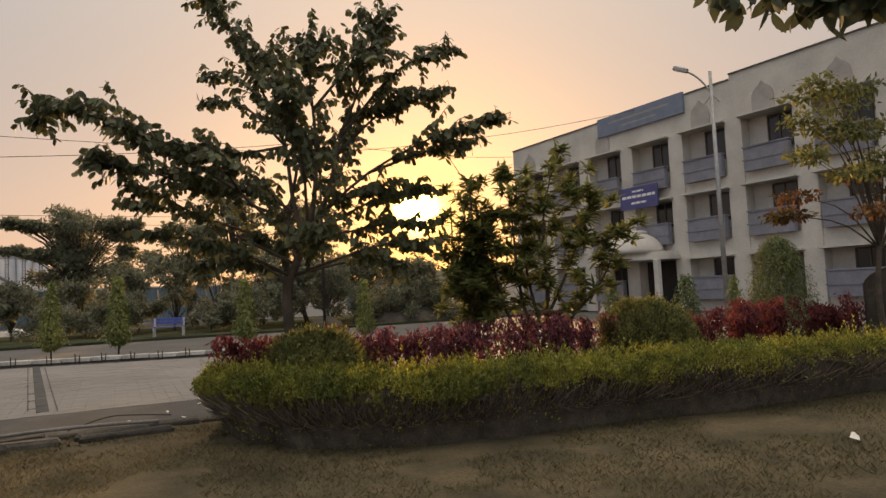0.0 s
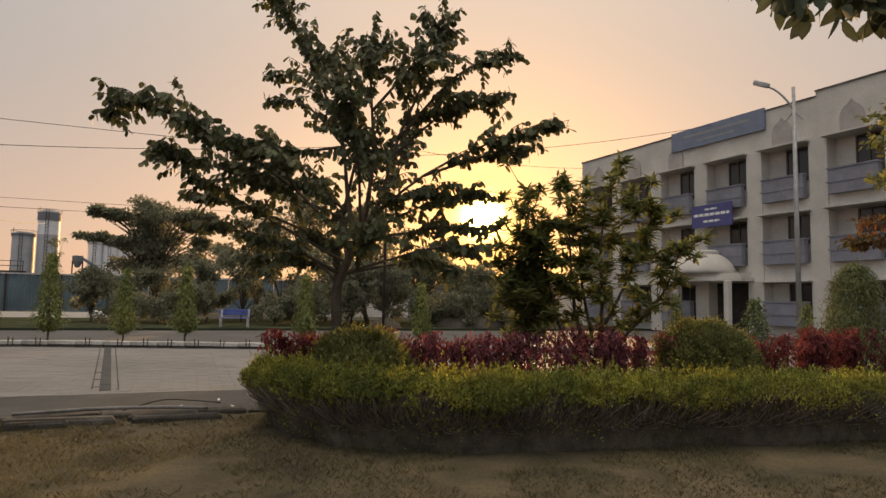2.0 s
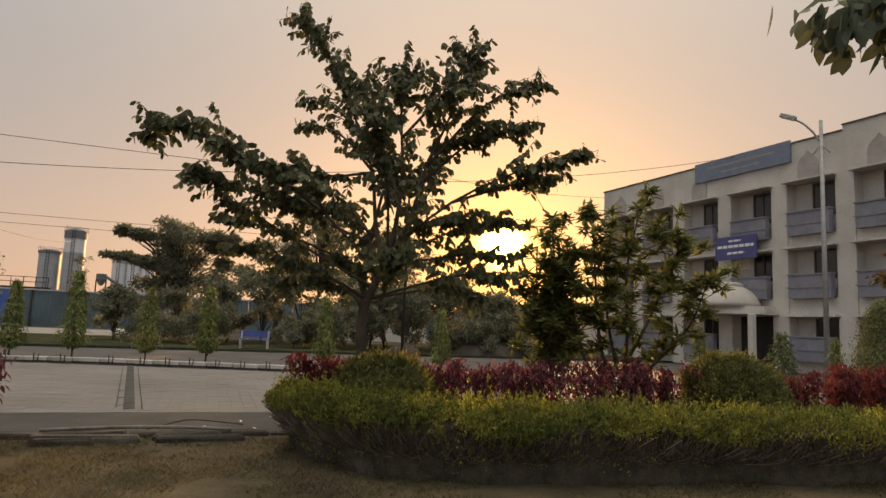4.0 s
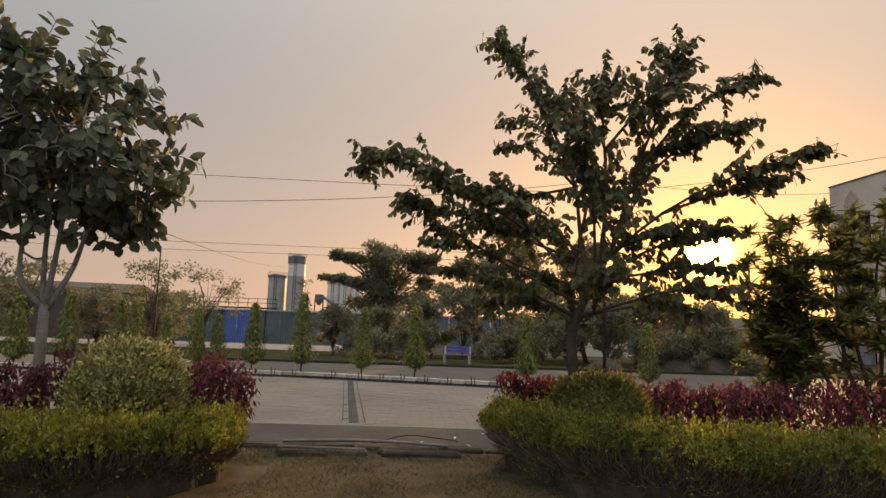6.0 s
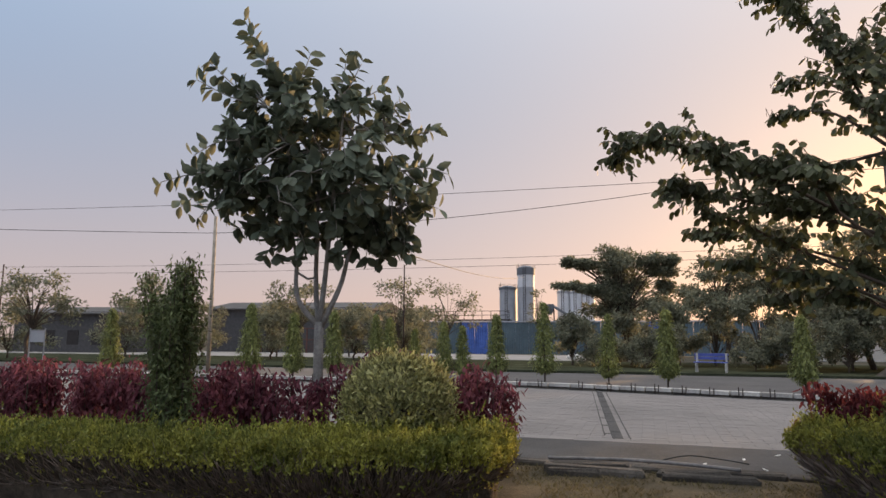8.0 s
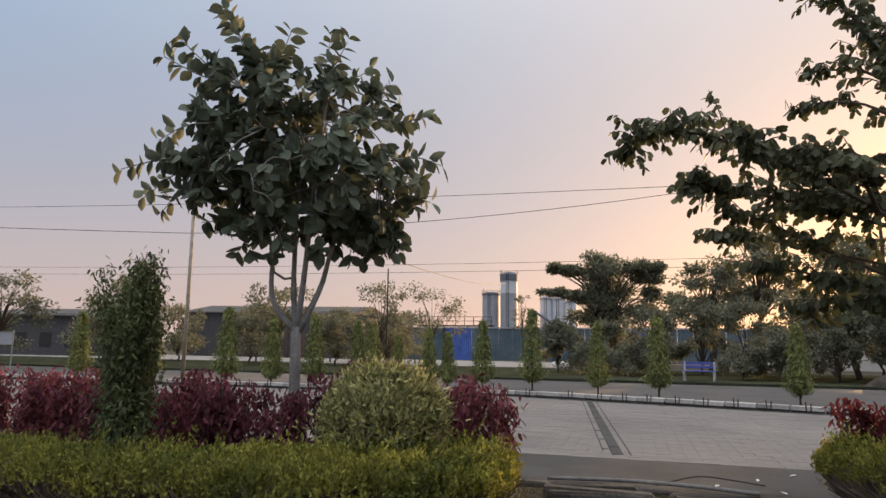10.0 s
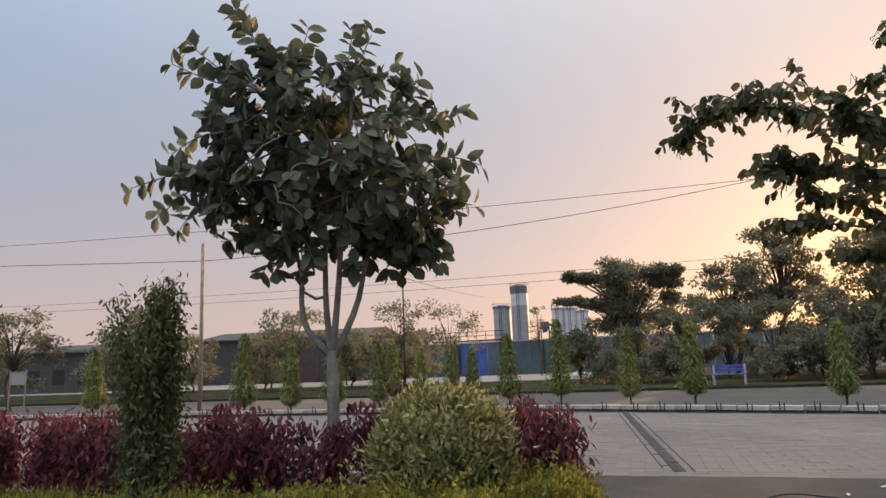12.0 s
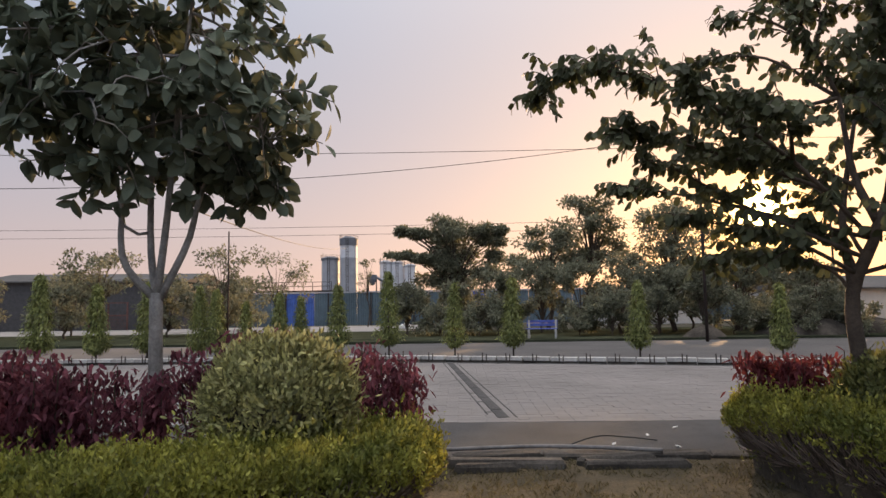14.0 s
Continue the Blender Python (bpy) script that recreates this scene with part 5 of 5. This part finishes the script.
# ---- bench ----
def bench():
    b = thing("bench", (2.5, 34.6, 0.05), "blue painted park bench with pale legs", "bench", turn=radians(-10))
    for y, z in ((-0.18, 0.44), (0.0, 0.45), (0.18, 0.44)):
        part("seat_slat", Soup().box(-0.75, y - 0.08, z, 0.75, y + 0.08, z + 0.035, c=0.008), BENCH_BLUE, b)
    for z in (0.58, 0.74):
        part("back_slat", Soup().box(-0.75, 0.27, z, 0.75, 0.305, z + 0.13, c=0.008), BENCH_BLUE, b)
    for x in (-0.68, 0.62):
        part("leg", Soup().box(x, -0.26, -0.05, x + 0.09, -0.18, 0.44), KERB, b)
        part("leg", Soup().box(x, 0.2, -0.05, x + 0.09, 0.268, 0.88), KERB, b)


bench()


# ---- industrial plant beyond the fence ----
def fence():
    f = tagged(new("sheet_fence"), "long teal corrugated sheet fence with a dark cap", "fence")
    n = 46
    for i in range(n):
        x0, x1 = -38 + 1.5 * i, -38 + 1.5 * (i + 1)
        xs = [x0 + 0.01 + (x1 - x0 - 0.02) * k / 12 for k in range(13)]
        wave = [(x, 71.0 + 0.05 * (k % 2)) for k, x in enumerate(xs)]
        s = Soup().add([(x, y + o, z) for o in (0, 0.03) for z in (-0.05, 3.35) for x, y in wave],
                       [(k, k + 1, k + 14, k + 13) for k in range(12)] + [(k + 27, k + 26, k + 39, k + 40) for k in range(12)] + [(k + 13, k + 14, k + 40, k + 39) for k in range(12)])
        part("sheet", s, BLUE_SHEET if i in (12, 13, 25) else TEAL, f)
    for i in range(0, n, 3):
        part("post", Soup().box(-38 + 1.5 * i - 0.06, 70.85, -0.05, -38 + 1.5 * i + 0.06, 70.99, 3.4), IRON, f)
    part("cap", Soup().box(-38, 70.9, 3.36, 31, 71.2, 3.5), SILO, f)


fence()


def silo(at, r, h, label, mats, bands):
    t = thing("silo", at, label, "silo", "industrial silos")
    part("body", Soup().lathe([(r, -0.1), (r, h * bands[0])], 28), mats[0], t, smooth=False)
    part("upper_ring", Soup().lathe([(r * 1.0, h * bands[0] + 0.004), (r * 1.0, h * bands[1])], 28), mats[1], t)
    part("top", Soup().lathe([(r * 1.08, h * bands[1] + 0.004), (r * 1.08, h * 0.97), (r * 0.5, h)], 28), mats[2], t)
    for z in (0.3, 0.5, 0.7):
        part("hoop", Soup().lathe([(r * 1.015, h * z), (r * 1.015, h * z + 0.3)], 28), mats[0], t)
    lad = Soup()
    for dx in (-0.45, 0.45):
        lad.tube([(dx, -r - 0.35, 0), (dx, -r - 0.35, h)], [0.09, 0.09], 5)
    for k in range(int(h / 1.1)):
        lad.tube([(-0.45, -r - 0.35, 0.5 + k * 1.1), (0.45, -r - 0.35, 0.5 + k * 1.1)], [0.06, 0.06], 4)
    rail = Soup()
    ring = [(r * 1.12 * math.cos(2 * math.pi * k / 20), r * 1.12 * math.sin(2 * math.pi * k / 20)) for k in range(21)]
    rail.tube([(x, y, h * 0.97 + 1.1) for x, y in ring], [0.06] * 21, 4, False)
    for x, y in ring[::2]:
        rail.tube([(x, y, h * 0.96), (x, y, h * 0.97 + 1.1)], [0.05, 0.05], 4)
    part("top_rail", rail, IRON, t)
    part("ladder", lad, IRON, t)
    mast = Soup().tube([(-r * 0.9, 0, h * 0.97), (-r * 0.9, 0, h * 0.97 + 2.2)], [0.11, 0.07], 5)
    part("mast", mast, IRON, t)


silo((-47.1, 263, 0), 3.4, 31.1, "tall grey silo with dark top band and a mast", (SILO, SILO_PALE, SILO_DARK), (0.72, 0.88))
silo((-54.7, 264, 0), 3.5, 23.2, "shorter brown-grey silo beside the tall one", (SILO, SILO, SILO_DARK), (0.7, 0.93))
for x, h in ((-32.8, 21.5), (-27.9, 21.2), (-22.9, 19.9)):
    silo((x, 268, 0), 2.46, h, "white cement silo in a row of three", (SILO_PALE, SILO_PALE, SILO), (0.7, 0.93))


def platform():
    t = thing("steel_platform", (-73.2, 257, -1.86), "steel walkway with railings beside the silos", "platform")
    t.scale = (2.2, 2.2, 2.2)
    part("deck", Soup().box(-4, -1, 4.9, 9.5, 1, 5.1), IRON, t)
    for x in (-3.8, 0.5, 5.0, 9.2):
        part("leg", Soup().box(x - 0.12, -0.9, -0.1, x + 0.12, -0.66, 4.9), IRON, t)
    for x in np.linspace(-3.9, 9.4, 9):
        part("rail_post", Soup().box(x - 0.05, -0.98, 5.1, x + 0.05, -0.88, 6.6), IRON, t)
    for z in (5.8, 6.55):
        part("rail", Soup().box(-4, -0.99, z, 9.5, -0.87, z + 0.09), IRON, t)
    h = thing("conveyor_hopper", (-37.6, 263, -1.86), "grey hopper on legs with a sloping chute", "hopper")
    h.scale = (2.2, 2.2, 2.2)
    part("bin", Soup().lathe([(0.3, 6.0), (0.8, 7.0), (0.8, 7.9)], 4), SILO_DARK, h)
    for x in (-0.72, 0.72):
        part("leg", Soup().box(x - 0.1, -0.1, -0.1, x + 0.1, 0.1, 7.0), IRON, h)
    part("chute", Soup().tube([(0.5, 0, 7.6), (3.0, 0, 6.0)], [0.25, 0.25], 6), SILO_DARK, h)


platform()


def shed(at, w, d, h, label, wall, roof, slope=0.6, turn=0.0, openings=True):
    t = thing("shed", at, label, "shed", turn=turn)
    part("wall", Soup().box(0, 0, -0.1, w, d, h), wall, t)
    part("roof", Soup().add([(-0.4, -0.5, h + 0.02), (w + 0.4, -0.5, h - slope * 0.3), (w + 0.4, d / 2, h + slope), (-0.4, d / 2, h + slope * 1.3), (-0.4, d + 0.5, h), (w + 0.4, d + 0.5, h - slope * 0.3),
                             (-0.4, -0.5, h - 0.1), (w + 0.4, -0.5, h - slope * 0.3 - 0.12), (w + 0.4, d + 0.5, h - slope * 0.3 - 0.12), (-0.4, d + 0.5, h - 0.12)],
                            [(0, 1, 2, 3), (3, 2, 5, 4), (6, 7, 1, 0), (7, 8, 5, 2, 1), (8, 9, 4, 5), (9, 6, 0, 3, 4), (9, 8, 7, 6)]), roof, t)
    # dark sheets on the wall, coloured as the shade inside openings
    for k in range(int(w // 3) if openings else 0):
        part("opening_shade", Soup().box(1 + 3 * k, -0.03, 0.8, 2.4 + 3 * k, -0.004, 2.2), INNER_SHADE, t)
    return t


shed((-46.0, 62.0, 0), 19.0, 9.0, 4.7, "long low shed with dull sheet roof", BROWN_ROOF, ROOF, 0.7, openings=False)
shed((-62.0, 52.0, 0), 13.0, 9.0, 4.0, "low shed with a brown sheet wall", BROWN_ROOF, ROOF, 0.6)
shed((25.5, 58.0, 0), 16.0, 8.0, 2.9, "low pale house with a pitched dark roof", WHITE_WALL, ROOF, 0.9, openings=False)
shed((11.5, 62.0, 0), 9.0, 6.0, 2.2, "small pale outbuilding beyond the trees", WHITE_WALL, ROOF, 0.6, openings=False)


def rusty_frame():
    """An old red-painted rail frame with a mesh panel in front of the long shed."""
    t = thing("rusty_rail_frame", (-38.5, 60.5, 0.06), "rusty red steel rail frame before the long shed", "rail frame")
    for x in (0.0, 1.75, 3.5, 5.25, 7.0):
        part("post", Soup().box(x - 0.06, -0.06, -0.1, x + 0.06, 0.06, 2.5), RUST, t)
    for z in (1.3, 2.42):
        part("rail", Soup().box(-0.1, -0.07, z, 7.1, -0.062 + 0.12, z + 0.09), RUST, t)
    for i in range(9):
        part("mesh_bar", Soup().box(5.3, -0.02, 0.2 + 0.13 * i, 6.95, 0.02, 0.225 + 0.13 * i), RUST, t)


rusty_frame()

# ---- heaps, boards and small things beyond the road ----
def heap(at, w, h, seed, label):
    k, m = 18, 7
    sp = Soup()
    vs = [(0, 0, h)]
    for j in range(1, m + 1):
        f = j / m
        for i in range(k):
            a = 2 * math.pi * i / k
            n1 = 1 + 0.35 * noise.noise((math.cos(a) * 1.5 + seed, math.sin(a) * 1.5, f * 2))
            z = h * (1 - f * f) ** 1.3 * n1 if j < m else -0.1
            vs.append((w * f * n1 * math.cos(a), w * 0.7 * f * n1 * math.sin(a), z))
    fs = [(0, 1 + i, 1 + (i + 1) % k) for i in range(k)]
    for j in range(m - 1):
        fs += [(1 + j * k + i, 1 + (j + 1) * k + i, 1 + (j + 1) * k + (i + 1) % k, 1 + j * k + (i + 1) % k) for i in range(k)]
    p = part("earth_mound", sp.add(vs, fs), HEAP, smooth=True)
    p.matrix_world = Matrix.Translation(at)
    tagged(p, label, "earth mound", "earth mounds")


heap((10.1, 33.9, 0.05), 1.1, 0.5, 1, "rounded heap of dry earth at the road edge")
heap((15.6, 35.6, 0.05), 2.6, 0.95, 2, "long lumpy heap of earth and rubble")
heap((19.2, 36.4, 0.05), 2.0, 0.8, 3, "low lumpy heap of rubble")


def notice_frame(at, turn, w):
    t = thing("notice_board", at, "small white framed board on two posts", "board", "white boards", turn=turn)
    for x in (-w / 2, w / 2 - 0.06):
        part("post", Soup().box(x, -0.03, -0.1, x + 0.06, 0.03, 2.1), GALV, t)
    part("panel", Soup().box(-w / 2 + 0.06, -0.015, 1.35, w / 2 - 0.06, 0.015, 1.95), SILO, t)
    part("frame", Soup().box(-w / 2, -0.035, 1.95, w / 2, 0.035, 2.02), GALV, t)


notice_frame((-31.9, 28.6, -0.1), radians(40), 0.75)
bag = Soup().lathe([(0.05, 0.0), (0.32, 0.05), (0.4, 0.2), (0.3, 0.38), (0.06, 0.44)], 12)
bag.v = [(x * 1.3, y, z * (1 + 0.25 * noise.noise((x * 4, y * 4, z * 4)))) for x, y, z in bag.v]
p = part("white_sack", bag, PAPER, smooth=True)
p.matrix_world = Matrix.Translation((-5.6, 50.5, 0.06))
tagged(p, "full white sack lying at the far road", "sack")


def arched_board():
    t = thing("arched_board", (12.3, 7.4, 0), "grey-brown arched board on two posts behind the bushes", "board", turn=radians(-62))
    n = 12
    ring = [(-0.1, 0.5)] + [(0.75 - 0.85 * math.cos(math.pi * k / n), 1.3 + 0.36 * math.sin(math.pi * k / n)) for k in range(n + 1)] + [(1.6, 0.5)]
    m = len(ring)
    part("panel", Soup().add([(x, -0.02, z) for x, z in ring] + [(x, 0.02, z) for x, z in ring], [tuple(range(m - 1, -1, -1)), tuple(range(m, 2 * m))] + [(k, (k + 1) % m, (k + 1) % m + m, k + m) for k in range(m)]), HEAP, t)
    part("rim", Soup().tube([(x, 0, z) for x, z in ring[1:-1]], [0.025] * (m - 2), 6), IRON, t)
    for x in (-0.1, 1.6):
        part("post", Soup().tube([(x, 0, -0.1), (x, 0, 1.35)], [0.03, 0.03], 8), IRON, t)


arched_board()

# ---- litter ----
lit = Soup().add([(0, 0, 0.02), (0.13, 0.01, 0.03), (0.15, 0.07, 0.06), (0.02, 0.08, 0.035), (0.07, 0.04, 0.075)], [(0, 1, 4), (1, 2, 4), (2, 3, 4), (3, 0, 4), (3, 2, 1, 0)])
p = part("paper_scrap", lit, PAPER)
p.matrix_world = Matrix.Translation((6.1, 4.0, 0.02)) @ Matrix.Rotation(0.5, 4, "Z")
tagged(p, "crumpled white paper scrap on the lawn", "litter")
for x, y, a in ((1.31, 10.98, 0.3), (0.87, 10.46, 1.4), (1.06, 9.82, 2.2), (0.34, 9.98, 0.9)):
    dry = Soup().add([(0, 0, 0.006), (0.05, -0.022, 0.012), (0.1, 0, 0.02), (0.05, 0.024, 0.016), (0.05, 0, 0.004), (0.05, 0, -0.003)], [(0, 1, 4), (1, 2, 4), (2, 3, 4), (3, 0, 4), (1, 0, 5), (2, 1, 5), (3, 2, 5), (0, 3, 5)])
    p = part("dry_leaf", dry, PAPER)
    p.matrix_world = Matrix.Translation((x, y, 0.003)) @ Matrix.Rotation(a, 4, "Z")
    tagged(p, "pale curled dry leaf on the asphalt", "leaf", "fallen leaves")


# ---- pale pavers of the yard ----
def pavers():
    w, d = 0.4, 0.2
    yard = bpy.data.objects["yard"]
    one = Soup().box(-w / 2 + 0.003, -d / 2 + 0.003, -0.05, w / 2 - 0.003, d / 2 - 0.003, 0.0, c=0.003).mesh("paver")
    one.materials.append(PAVER)
    rnd = random.Random(9)
    V, F, single = [], [], 0
    for j in range(-2, 64):
        for i in range(-46, 62):
            x = (i + 0.5 * (j % 2)) * w
            y = 11.95 + d * (j + 0.5)
            if y > kerb_y(x) - 0.12:
                continue
            z = 0.004 + rnd.uniform(-0.002, 0.002)
            if 12.0 < y < 14.0 and -1.9 < x < 3.9 and single < 300:
                p = part("paver", one, None, yard)
                p.matrix_world = Matrix.Translation((x, y, z))
                single += 1
            elif -15 < x < 16:
                k = len(V)
                hx, hy = w / 2 - 0.003, d / 2 - 0.003
                V += [(x + sx * hx, y + sy * hy, zz) for zz in (z - 0.03, z) for sx, sy in ((-1, -1), (1, -1), (1, 1), (-1, 1))]
                F += [(k + 4, k + 5, k + 6, k + 7)] + [(k + q, k + (q + 1) % 4, k + 4 + (q + 1) % 4, k + 4 + q) for q in range(4)]
    me = bpy.data.meshes.new("paving")
    me.from_pydata(V, [], F)
    tagged(part("paving", me, PAVER, yard), "pale concrete pavers in running bond", kind="stuff")


pavers()
